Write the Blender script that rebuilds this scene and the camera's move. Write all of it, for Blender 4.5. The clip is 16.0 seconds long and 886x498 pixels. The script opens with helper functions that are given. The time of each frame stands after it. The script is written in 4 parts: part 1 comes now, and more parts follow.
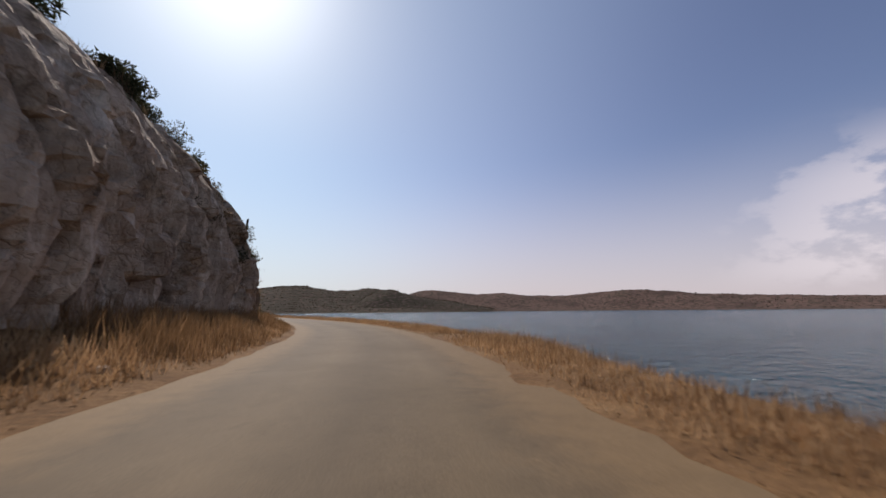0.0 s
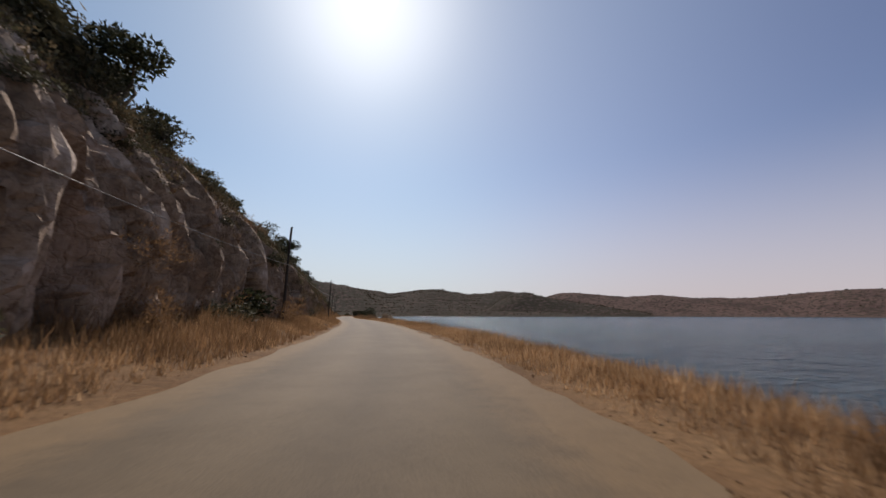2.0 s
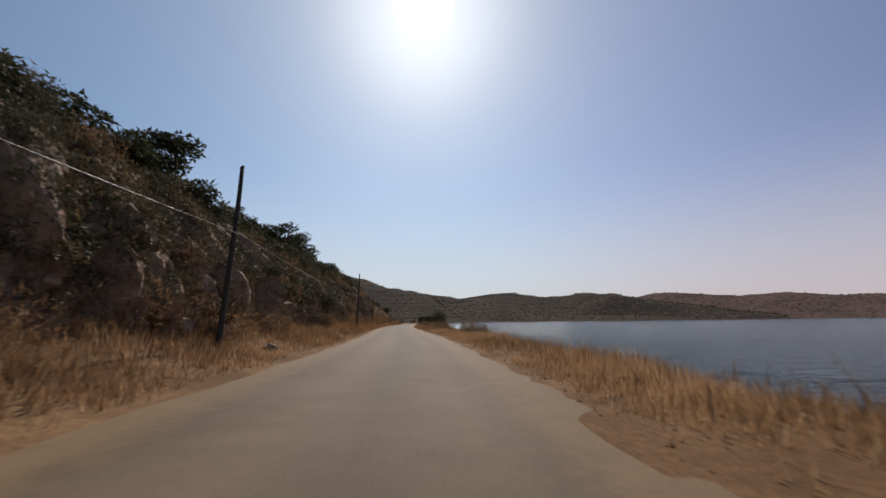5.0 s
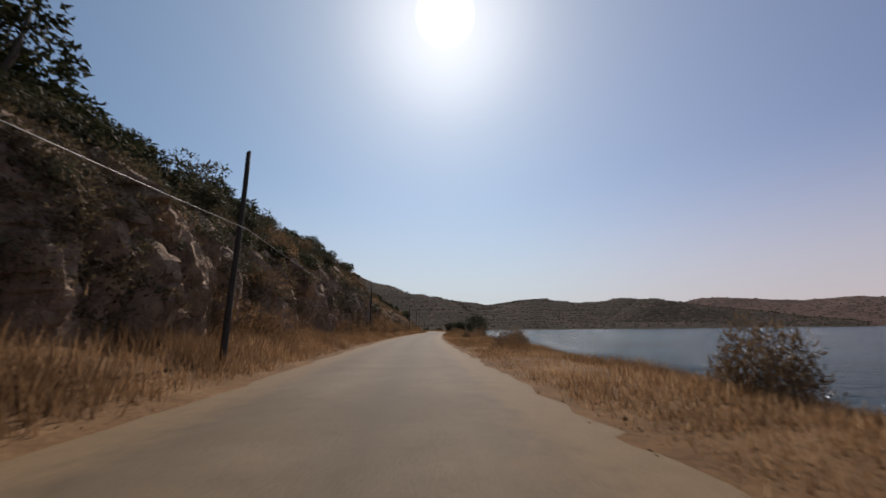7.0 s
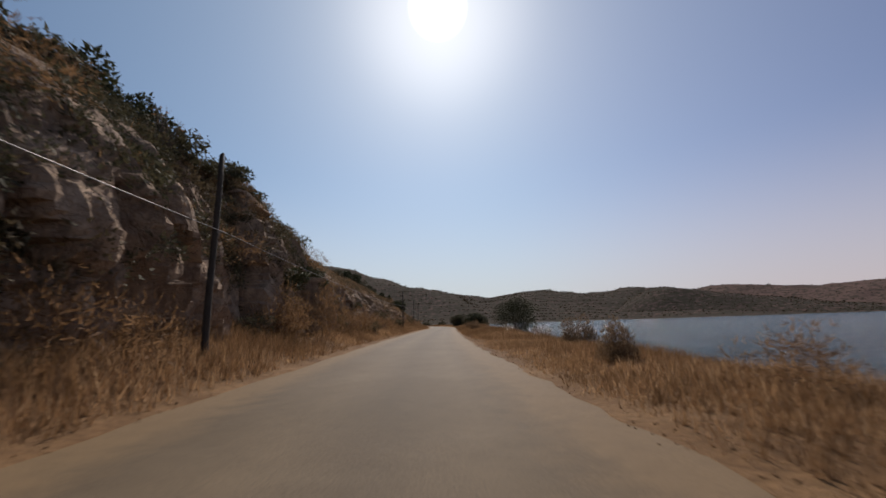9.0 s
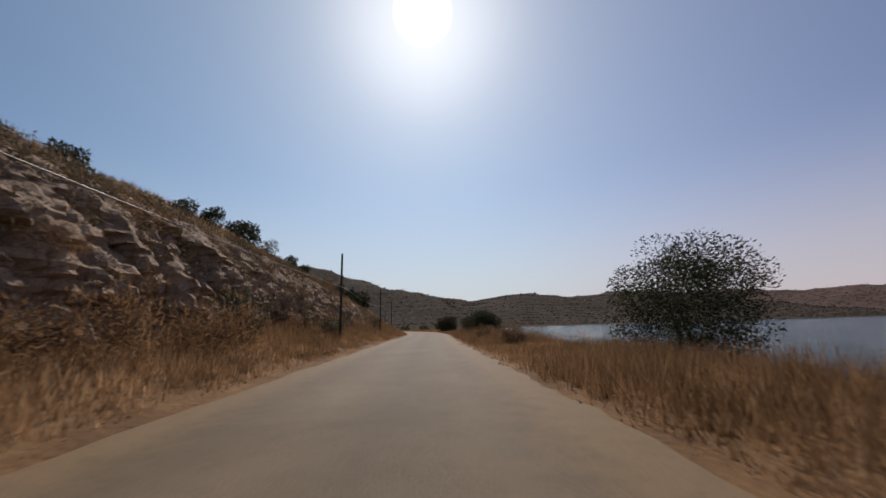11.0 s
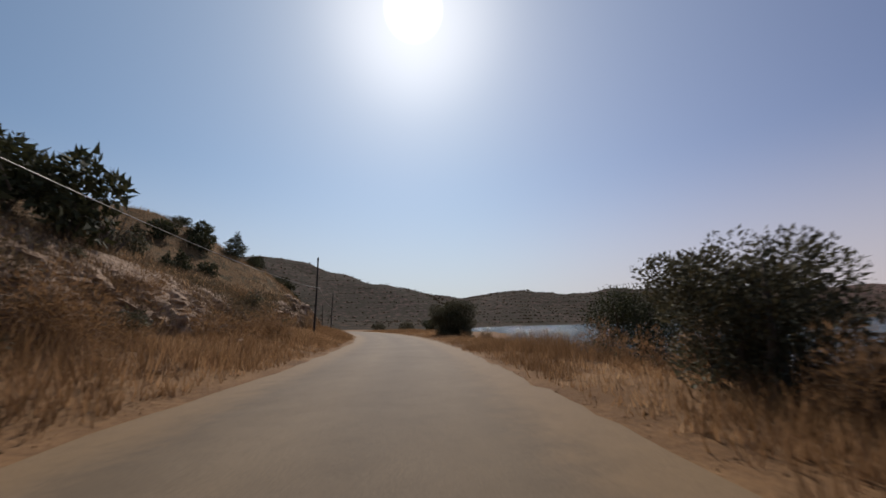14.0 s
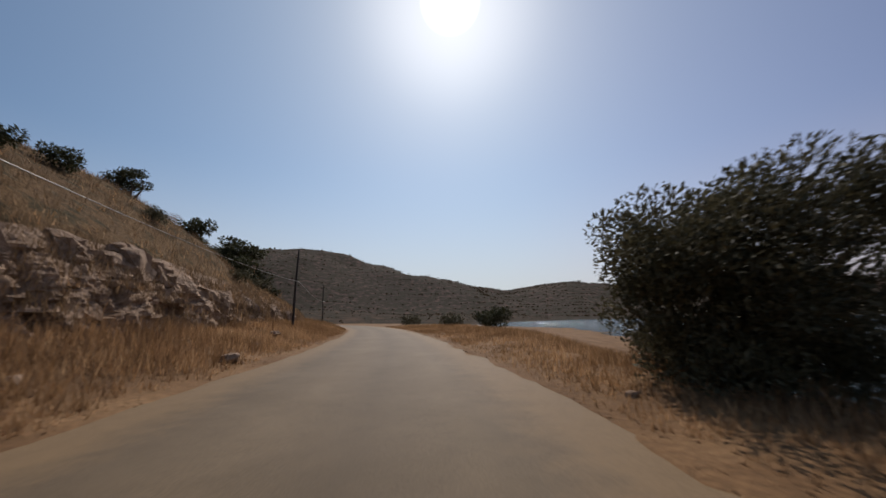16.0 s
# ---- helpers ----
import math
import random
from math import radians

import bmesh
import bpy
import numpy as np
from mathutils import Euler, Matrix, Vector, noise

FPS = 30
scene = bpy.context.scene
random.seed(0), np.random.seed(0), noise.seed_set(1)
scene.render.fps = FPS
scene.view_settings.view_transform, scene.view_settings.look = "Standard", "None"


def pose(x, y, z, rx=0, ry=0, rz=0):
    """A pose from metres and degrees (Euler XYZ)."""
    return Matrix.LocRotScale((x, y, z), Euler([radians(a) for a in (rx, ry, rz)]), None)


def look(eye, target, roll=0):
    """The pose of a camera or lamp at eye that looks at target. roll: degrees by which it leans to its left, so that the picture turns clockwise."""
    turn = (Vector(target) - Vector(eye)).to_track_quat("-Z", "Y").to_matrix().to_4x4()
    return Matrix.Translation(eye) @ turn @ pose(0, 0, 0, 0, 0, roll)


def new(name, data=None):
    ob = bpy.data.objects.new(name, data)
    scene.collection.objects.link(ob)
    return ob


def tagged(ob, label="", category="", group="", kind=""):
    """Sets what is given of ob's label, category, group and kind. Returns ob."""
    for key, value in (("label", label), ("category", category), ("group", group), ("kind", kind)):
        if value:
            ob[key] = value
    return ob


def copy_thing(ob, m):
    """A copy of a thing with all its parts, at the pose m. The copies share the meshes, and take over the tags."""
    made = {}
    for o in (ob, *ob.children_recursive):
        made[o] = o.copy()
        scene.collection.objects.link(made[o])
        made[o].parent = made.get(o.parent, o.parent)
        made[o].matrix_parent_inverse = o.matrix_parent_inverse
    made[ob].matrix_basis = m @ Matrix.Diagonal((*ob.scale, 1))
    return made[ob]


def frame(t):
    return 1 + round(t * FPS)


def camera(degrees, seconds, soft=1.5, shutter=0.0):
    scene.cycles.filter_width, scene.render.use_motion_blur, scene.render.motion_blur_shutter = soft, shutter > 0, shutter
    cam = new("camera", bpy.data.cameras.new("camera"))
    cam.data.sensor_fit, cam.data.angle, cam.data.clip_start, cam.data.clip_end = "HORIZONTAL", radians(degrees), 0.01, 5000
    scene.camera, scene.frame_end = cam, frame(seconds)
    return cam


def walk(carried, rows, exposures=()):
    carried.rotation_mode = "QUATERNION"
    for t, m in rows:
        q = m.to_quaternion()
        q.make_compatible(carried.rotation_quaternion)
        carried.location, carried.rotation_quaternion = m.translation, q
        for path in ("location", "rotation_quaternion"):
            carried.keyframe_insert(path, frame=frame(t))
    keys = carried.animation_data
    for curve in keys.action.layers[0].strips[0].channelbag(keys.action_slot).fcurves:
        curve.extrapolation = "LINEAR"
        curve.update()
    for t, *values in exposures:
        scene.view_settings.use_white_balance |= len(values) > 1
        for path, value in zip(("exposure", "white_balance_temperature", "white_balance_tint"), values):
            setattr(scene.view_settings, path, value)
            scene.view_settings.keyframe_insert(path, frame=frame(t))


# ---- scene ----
# ---- camera ----
# A car follows a lakeside road at 16 m/s; the eye is 1.2 m over the asphalt.
cam = camera(100.7, 16.0, soft=1.5, shutter=0.12)
# seconds, place, bearing, pitch, roll
PATH = [
    (0, 0, 0, 1.2, -35.33, 9.49, -0.51), (0.5, 3.8, 7.04, 1.2, -30.64, 9.72, 0.04), (1, 6.97, 14.38, 1.2, -24.94, 9.85, -0.19),
    (1.5, 9.45, 21.98, 1.2, -19.39, 10.24, -0.2), (2, 11.28, 29.77, 1.2, -14.86, 10.12, 0.11), (2.5, 12.56, 37.66, 1.2, -11.18, 9.77, 0.28),
    (3, 13.44, 45.61, 1.2, -9, 9.25, 0.1), (3.5, 14.06, 53.59, 1.2, -7.19, 9.35, -0.23), (4, 14.47, 61.58, 1.2, -6.11, 10.12, -0.24),
    (4.5, 14.75, 69.58, 1.2, -5.23, 10.64, -0.48), (5, 14.92, 77.57, 1.2, -4.44, 11.08, -0.72), (5.5, 14.99, 85.57, 1.2, -3.55, 11.51, -0.97),
    (6, 14.95, 93.57, 1.2, -2.66, 11.95, -1.21), (6.5, 14.79, 101.57, 1.2, -1.68, 12.29, -1.45), (7, 14.47, 109.56, 1.2, -0.52, 12.23, -0.66),
    (7.5, 14.01, 117.55, 1.2, 0.12, 11.89, -0.9), (8, 13.52, 125.54, 1.2, 0.11, 11.35, -1.63), (8.5, 13.09, 133.52, 1.2, -0.32, 11.16, -1.8),
    (9, 12.74, 141.52, 1.2, -0.86, 11.4, -1.96), (9.5, 12.5, 149.51, 1.2, -1.55, 11.53, -1.82), (10, 12.36, 157.51, 1.2, -2.33, 11.67, -1.87),
    (10.5, 12.33, 165.51, 1.2, -3.11, 11.8, -1.92), (11, 12.41, 173.51, 1.2, -3.8, 11.94, -1.78), (11.5, 12.57, 181.51, 1.2, -4.28, 12.07, -1.83),
    (12, 12.76, 189.51, 1.2, -4.5, 12.34, -1.64), (12.5, 12.97, 197.5, 1.2, -4.72, 11.66, -1.52), (13, 13.2, 205.5, 1.2, -5.16, 11.07, -1.36),
    (13.5, 13.51, 213.5, 1.2, -5.77, 11.74, -1.38), (14, 13.86, 221.49, 1.2, -5.78, 11.64, -1.39), (14.5, 14.13, 229.48, 1.2, -4.98, 11.44, -1.47),
    (15, 14.2, 237.48, 1.2, -3.48, 11.14, -1.38), (15.5, 13.99, 245.48, 1.2, -1.47, 11.02, -1.09), (16, 13.46, 253.46, 1.2, 0.73, 10.76, -1.09),
]
walk(cam, [(t, pose(x, y, z, 90 + p, 0, a) @ pose(0, 0, 0, 0, 0, r)) for t, x, y, z, a, p, r in PATH],
     exposures=((0.0, 0.20, 6650, 16), (1.5, 0.05, 6650, 16), (4.0, 0.03, 6650, 16), (7.0, -0.05, 6650, 16), (16.0, -0.05, 6650, 16)))

# ---- world and sun ----
SUN_ELEVATION = 44.7
SUN_AZIMUTH = 1.4  # degrees east of north
SUN_WAY = (math.sin(radians(SUN_AZIMUTH)) * math.cos(radians(SUN_ELEVATION)), math.cos(radians(SUN_AZIMUTH)) * math.cos(radians(SUN_ELEVATION)), math.sin(radians(SUN_ELEVATION)))
world = bpy.data.worlds.new("sky")
world.use_nodes = True
scene.world = world
wn, wl = world.node_tree.nodes, world.node_tree.links
wn.clear()
w_out = wn.new("ShaderNodeOutputWorld")
w_bg = wn.new("ShaderNodeBackground")
w_sky = wn.new("ShaderNodeTexSky")
w_sky.sky_type = "NISHITA"
w_sky.sun_disc = False
w_sky.sun_elevation = radians(SUN_ELEVATION)
w_sky.sun_rotation = radians(SUN_AZIMUTH)
w_sky.altitude = 0
w_sky.air_density, w_sky.dust_density, w_sky.ozone_density = 0.95, 0.65, 2.8
w_bg.inputs["Strength"].default_value = 0.085


def w_math(op, a, b=0.0, c=0.0):
    n = wn.new("ShaderNodeMath")
    n.operation = op
    for i, v in enumerate((a, b, c)):
        if isinstance(v, (int, float)):
            n.inputs[i].default_value = v
        else:
            wl.new(v, n.inputs[i])
    return n.outputs[0]


def w_range(v, a, b, lo=0.0, hi=1.0):
    n = wn.new("ShaderNodeMapRange")
    n.interpolation_type = "SMOOTHSTEP"
    wl.new(v, n.inputs[0])
    for i, k in enumerate((a, b, lo, hi)):
        n.inputs[i + 1].default_value = k
    return n.outputs[0]


def w_mix(fac, a, b, blend="MIX"):
    n = wn.new("ShaderNodeMix")
    n.data_type, n.blend_type = "RGBA", blend
    wl.new(fac, n.inputs[0])
    for sock, v in ((n.inputs[6], a), (n.inputs[7], b)):
        if isinstance(v, tuple):
            sock.default_value = (*v, 1)
        else:
            wl.new(v, sock)
    return n.outputs[2]


w_tc = wn.new("ShaderNodeTexCoord")
w_sep = wn.new("ShaderNodeSeparateXYZ")
wl.new(w_tc.outputs["Generated"], w_sep.inputs[0])
up = w_sep.outputs[2]
# pale summer haze low over the lake
w_tint = wn.new("ShaderNodeMix")
w_tint.data_type, w_tint.blend_type = "RGBA", "MULTIPLY"
w_tint.inputs[0].default_value = 1.0
wl.new(w_sky.outputs[0], w_tint.inputs[6])
haze = w_range(up, -0.02, 0.40, 0.88, 0.0)
w_dot = wn.new("ShaderNodeVectorMath")
w_dot.operation = "DOT_PRODUCT"
wl.new(w_tc.outputs["Generated"], w_dot.inputs[0])
w_dot.inputs[1].default_value = SUN_WAY
near_sun = w_dot.outputs["Value"]
east = w_range(w_sep.outputs[0], 0.1, 0.8)
wl.new(w_mix(east, (0.93, 1.02, 0.99), (1.12, 0.99, 0.99)), w_tint.inputs[7])
w_col = w_mix(haze, w_tint.outputs[2], w_mix(east, (6.1, 6.5, 6.9), (6.05, 5.6, 6.0)))
# cumulus and thin veil low over the far end of the lake
w_map = wn.new("ShaderNodeMapping")
w_map.inputs["Scale"].default_value = (5.0, 5.0, 9.0)
wl.new(w_tc.outputs["Generated"], w_map.inputs[0])
w_noise = wn.new("ShaderNodeTexNoise")
w_noise.inputs["Scale"].default_value, w_noise.inputs["Detail"].default_value, w_noise.inputs["Roughness"].default_value = 1.3, 7, 0.55
wl.new(w_map.outputs[0], w_noise.inputs["Vector"])
side = w_range(w_math("MULTIPLY_ADD", w_sep.outputs[0], 0.95, w_math("MULTIPLY", w_sep.outputs[1], -0.25)), 0.80, 0.93)
band = w_math("MULTIPLY", w_range(up, 0.02, 0.08), w_range(up, 0.22, 0.36, 1.0, 0.0))
cloud = w_math("MULTIPLY", w_math("MULTIPLY", side, band), w_range(w_noise.outputs["Fac"], 0.46, 0.56))
w_col = w_mix(w_math("MULTIPLY", cloud, 0.6), w_col, (8.2, 7.8, 8.1))
# the sun itself, in its bright aureole
glare = w_math("ADD", w_range(near_sun, math.cos(radians(4.1)), math.cos(radians(0.8)), 0, 22), w_math("MULTIPLY", w_math("POWER", w_range(near_sun, 0.955, 1.0), 2.0), 0.9))
veil = w_math("MULTIPLY", w_math("POWER", w_range(near_sun, 0.40, 1.0), 1.4), 1.15)
w_comb = wn.new("ShaderNodeCombineXYZ")
for i, k in enumerate((0.85, 1.12, 1.2)):
    wl.new(w_math("MULTIPLY_ADD", veil, k, glare), w_comb.inputs[i])
w_add = wn.new("ShaderNodeVectorMath")
w_add.operation = "ADD"
wl.new(w_col, w_add.inputs[0])
wl.new(w_comb.outputs[0], w_add.inputs[1])
wl.new(w_add.outputs[0], w_bg.inputs[0])
wl.new(w_bg.outputs[0], w_out.inputs[0])

sun = new("sun", bpy.data.lights.new("sun", "SUN"))
sun.data.energy, sun.data.angle, sun.data.color = 3.8, radians(0.5), (1.0, 0.94, 0.85)
sun.matrix_world = look((0, 0, 0), tuple(-k for k in SUN_WAY))


# ---- materials ----
def material(name, rough=0.9, metal=0.0, spec=0.3):
    m = bpy.data.materials.new(name)
    m.use_nodes = True
    b = m.node_tree.nodes["Principled BSDF"]
    b.inputs["Roughness"].default_value = rough
    b.inputs["Metallic"].default_value = metal
    b.inputs["Specular IOR Level"].default_value = spec
    return m, m.node_tree.nodes, m.node_tree.links, b


def coords(nodes, links, scale=(1, 1, 1)):
    tc = nodes.new("ShaderNodeTexCoord")
    mp = nodes.new("ShaderNodeMapping")
    mp.inputs["Scale"].default_value = scale
    links.new(tc.outputs["Object"], mp.inputs[0])
    return mp.outputs[0]


def noise_tex(nodes, links, vec, scale, detail=6, rough=0.6, distortion=0.0):
    n = nodes.new("ShaderNodeTexNoise")
    n.inputs["Scale"].default_value = scale
    n.inputs["Detail"].default_value = detail
    n.inputs["Roughness"].default_value = rough
    n.inputs["Distortion"].default_value = distortion
    links.new(vec, n.inputs["Vector"])
    return n.outputs["Fac"]


def ramp(nodes, links, fac, stops):
    r = nodes.new("ShaderNodeValToRGB")
    while len(r.color_ramp.elements) < len(stops):
        r.color_ramp.elements.new(0.5)
    for e, (p, c) in zip(r.color_ramp.elements, stops):
        e.position, e.color = p, (*c, 1)
    links.new(fac, r.inputs[0])
    return r.outputs[0]


def mix(nodes, links, fac, a, b, blend="MIX"):
    n = nodes.new("ShaderNodeMix")
    n.data_type, n.blend_type = "RGBA", blend
    if isinstance(fac, (int, float)):
        n.inputs[0].default_value = fac
    else:
        links.new(fac, n.inputs[0])
    for sock, v in ((n.inputs[6], a), (n.inputs[7], b)):
        if isinstance(v, tuple):
            sock.default_value = (*v, 1)
        else:
            links.new(v, sock)
    return n.outputs[2]


def bump(nodes, links, bsdf, height, strength, distance):
    n = nodes.new("ShaderNodeBump")
    n.inputs["Strength"].default_value = strength
    n.inputs["Distance"].default_value = distance
    links.new(height, n.inputs["Height"])
    links.new(n.outputs[0], bsdf.inputs["Normal"])


def mat_road():
    m, n, l, b = material("dusty_asphalt", 0.74, 0, 0.14)
    v = coords(n, l)
    tc = n.new("ShaderNodeTexCoord")
    sep = n.new("ShaderNodeSeparateXYZ")
    l.new(tc.outputs["UV"], sep.inputs[0])
    big = noise_tex(n, l, v, 0.35, 6, 0.6, 0.5)
    mid = noise_tex(n, l, v, 2.4, 6, 0.65)
    fine = noise_tex(n, l, v, 55, 3, 0.7)
    base = ramp(n, l, big, [(0.3, (0.108, 0.077, 0.045)), (0.5, (0.123, 0.088, 0.053)), (0.7, (0.143, 0.104, 0.064))])
    # wheel tracks worn paler along the road, dust blown in from the edges
    tracks = ramp(n, l, sep.outputs[0], [(0.0, (1.15, 1.1, 1.0)), (0.16, (0.9, 0.9, 0.9)), (0.27, (1.16, 1.16, 1.14)), (0.45, (0.84, 0.84, 0.84)), (0.60, (1.14, 1.14, 1.12)), (0.8, (0.87, 0.87, 0.87)), (1.0, (1.15, 1.1, 1.0))])
    base = mix(n, l, 0.8, base, tracks, "MULTIPLY")
    edge = n.new("ShaderNodeMath")
    edge.operation = "PINGPONG"
    edge.inputs[1].default_value = 0.5
    l.new(sep.outputs[0], edge.inputs[0])
    dust = n.new("ShaderNodeMath")
    dust.operation = "MULTIPLY_ADD"
    l.new(mid, dust.inputs[0])
    dust.inputs[1].default_value = -0.2
    l.new(edge.outputs[0], dust.inputs[2])
    f = ramp(n, l, dust.outputs[0], [(0.0, (0.9, 0.9, 0.9)), (0.05, (0.5, 0.5, 0.5)), (0.13, (0, 0, 0))])
    base = mix(n, l, f, base, (0.175, 0.115, 0.06))
    patch = ramp(n, l, mid, [(0.34, (0.9, 0.9, 0.9)), (0.5, (1, 1, 1)), (0.68, (1.06, 1.05, 1.04))])
    base = mix(n, l, 0.8, base, patch, "MULTIPLY")
    grit = ramp(n, l, fine, [(0.3, (0.5, 0.5, 0.5)), (0.7, (1.3, 1.3, 1.3))])
    l.new(mix(n, l, 0.6, base, grit, "MULTIPLY"), b.inputs["Base Color"])
    bump(n, l, b, fine, 0.5, 0.01)
    return m


def mat_earth():
    m, n, l, b = material("dry_earth", 0.95, 0, 0.15)
    v = coords(n, l)
    big = noise_tex(n, l, v, 0.5, 6)
    fine = noise_tex(n, l, v, 9, 6, 0.7)
    base = ramp(n, l, big, [(0.3, (0.112, 0.061, 0.027)), (0.5, (0.175, 0.100, 0.047)), (0.7, (0.238, 0.144, 0.071))])
    grit = ramp(n, l, fine, [(0.3, (0.5, 0.48, 0.45)), (0.68, (1.25, 1.2, 1.15))])
    l.new(mix(n, l, 0.8, base, grit, "MULTIPLY"), b.inputs["Base Color"])
    bump(n, l, b, fine, 0.8, 0.06)
    return m


def mat_rock():
    m, n, l, b = material("weathered_limestone", 0.92, 0, 0.2)
    place = n.new("ShaderNodeNewGeometry")
    v = place.outputs["Position"]
    flat = n.new("ShaderNodeMapping")
    flat.inputs["Scale"].default_value = (1.0, 1.0, 0.13)
    l.new(v, flat.inputs[0])
    vs = flat.outputs[0]
    big = noise_tex(n, l, v, 0.16, 6, 0.6, 0.6)
    streak = noise_tex(n, l, vs, 1.1, 7, 0.62, 0.7)
    fine = noise_tex(n, l, v, 2.6, 8, 0.66)
    soil = noise_tex(n, l, v, 0.5, 8, 0.68, 0.8)
    grey = ramp(n, l, streak, [(0.30, (0.25, 0.178, 0.134)), (0.43, (0.385, 0.285, 0.220)), (0.55, (0.47, 0.365, 0.285)), (0.68, (0.60, 0.49, 0.40))])
    ochre = ramp(n, l, fine, [(0.3, (0.19, 0.118, 0.07)), (0.7, (0.38, 0.25, 0.155))])
    f = ramp(n, l, big, [(0.52, (0, 0, 0)), (0.64, (0.55, 0.55, 0.55))])
    col = mix(n, l, f, grey, ochre)
    # dark soil, lichen and dead growth, thicker past the bend at the start of the road
    sep = n.new("ShaderNodeSeparateXYZ")
    l.new(v, sep.inputs[0])
    # less of it at the bend: the paleness painted there stands for glare
    grown = n.new("ShaderNodeMapRange")
    l.new(sep.outputs[1], grown.inputs[0])
    for i, k in enumerate((14.0, 70.0, -0.08, 0.14)):
        grown.inputs[i + 1].default_value = k
    add = n.new("ShaderNodeMath")
    l.new(soil, add.inputs[0])
    earthy = n.new("ShaderNodeMapRange")
    l.new(sep.outputs[1], earthy.inputs[0])
    for i, k in enumerate((186.0, 204.0, 0.04, 0.26)):
        earthy.inputs[i + 1].default_value = k
    both = n.new("ShaderNodeMath")
    l.new(grown.outputs[0], both.inputs[0])
    l.new(earthy.outputs[0], both.inputs[1])
    l.new(both.outputs[0], add.inputs[1])
    g = ramp(n, l, add.outputs[0], [(0.47, (0, 0, 0)), (0.58, (0.85, 0.85, 0.85))])
    dark = ramp(n, l, fine, [(0.3, (0.165, 0.110, 0.074)), (0.55, (0.25, 0.170, 0.110)), (0.75, (0.36, 0.25, 0.16))])
    col = mix(n, l, g, col, dark)
    grit = ramp(n, l, fine, [(0.3, (0.80, 0.78, 0.76)), (0.64, (1.14, 1.14, 1.14))])
    col = mix(n, l, 0.8, col, grit, "MULTIPLY")
    # joints and fractures, wandering and mostly upright
    wander = n.new("ShaderNodeMixRGB")
    wander.blend_type = "LINEAR_LIGHT"
    wander.inputs[0].default_value = 0.8
    l.new(vs, wander.inputs[1])
    warp = n.new("ShaderNodeTexNoise")
    warp.inputs["Scale"].default_value, warp.inputs["Detail"].default_value = 1.6, 5
    l.new(v, warp.inputs["Vector"])
    l.new(warp.outputs["Color"], wander.inputs[2])
    deep = None
    for scale, wide in ((0.7, 0.07), (2.4, 0.08)):
        cell = n.new("ShaderNodeTexVoronoi")
        cell.feature = "DISTANCE_TO_EDGE"
        cell.inputs["Scale"].default_value = scale
        l.new(wander.outputs[0], cell.inputs["Vector"])
        gap = ramp(n, l, cell.outputs["Distance"], [(0.0, (0.55, 0.51, 0.48)), (wide, (1, 1, 1))])
        deep = gap if deep is None else mix(n, l, 0.7, deep, gap, "MULTIPLY")
    shown = ramp(n, l, soil, [(0.42, (0.1, 0.1, 0.1)), (0.6, (0.8, 0.8, 0.8))])
    l.new(mix(n, l, shown, col, deep, "MULTIPLY"), b.inputs["Base Color"])
    rel = mix(n, l, 0.25, mix(n, l, 0.6, fine, streak), deep)
    bump(n, l, b, rel, 0.8, 0.3)
    return m


def mat_slope():
    m, n, l, b = material("dry_scrub_slope", 0.95, 0, 0.1)
    v = coords(n, l)
    big = noise_tex(n, l, v, 0.09, 5)
    mid = noise_tex(n, l, v, 0.8, 7, 0.7)
    fine = noise_tex(n, l, v, 6, 6, 0.75)
    grass = ramp(n, l, fine, [(0.3, (0.09, 0.056, 0.028)), (0.5, (0.17, 0.108, 0.053)), (0.7, (0.25, 0.165, 0.085))])
    scrub = ramp(n, l, fine, [(0.3, (0.045, 0.038, 0.019)), (0.7, (0.105, 0.085, 0.045))])
    f = ramp(n, l, mid, [(0.50, (0, 0, 0)), (0.60, (1, 1, 1))])
    col = mix(n, l, f, grass, scrub)
    g = ramp(n, l, big, [(0.35, (0.75, 0.72, 0.7)), (0.65, (1.1, 1.05, 1.0))])
    l.new(mix(n, l, 1.0, col, g, "MULTIPLY"), b.inputs["Base Color"])
    bump(n, l, b, fine, 0.9, 0.3)
    return m


def mat_far_hill(name, tones, scrub, low, high):
    m, n, l, b = material(name, 1.0, 0, 0.05)
    v = coords(n, l)
    big = noise_tex(n, l, v, 0.012, 5)
    spots = noise_tex(n, l, v, 0.16, 5, 0.7)
    base = ramp(n, l, big, list(zip((0.35, 0.5, 0.65), tones)))
    f = ramp(n, l, spots, [(low, (0, 0, 0)), (high, (1, 1, 1))])
    l.new(mix(n, l, f, base, scrub), b.inputs["Base Color"])
    bump(n, l, b, spots, 0.6, 2.0)
    return m


def mat_water():
    m, n, l, b = material("lake_water", 0.15, 0, 0.5)
    b.inputs["IOR"].default_value = 1.33
    v = coords(n, l, (1.0, 1.7, 1.0))
    chop = noise_tex(n, l, v, 0.9, 5, 0.6, 0.6)
    swell = noise_tex(n, l, v, 0.22, 4, 0.6, 0.8)
    gust = noise_tex(n, l, coords(n, l, (0.03, 0.08, 1.0)), 1.0, 5, 0.65)
    l.new(ramp(n, l, gust, [(0.35, (0.013, 0.043, 0.062)), (0.65, (0.032, 0.074, 0.098))]), b.inputs["Base Color"])
    bump(n, l, b, mix(n, l, 0.68, chop, swell), 1.0, 2.5)
    return m


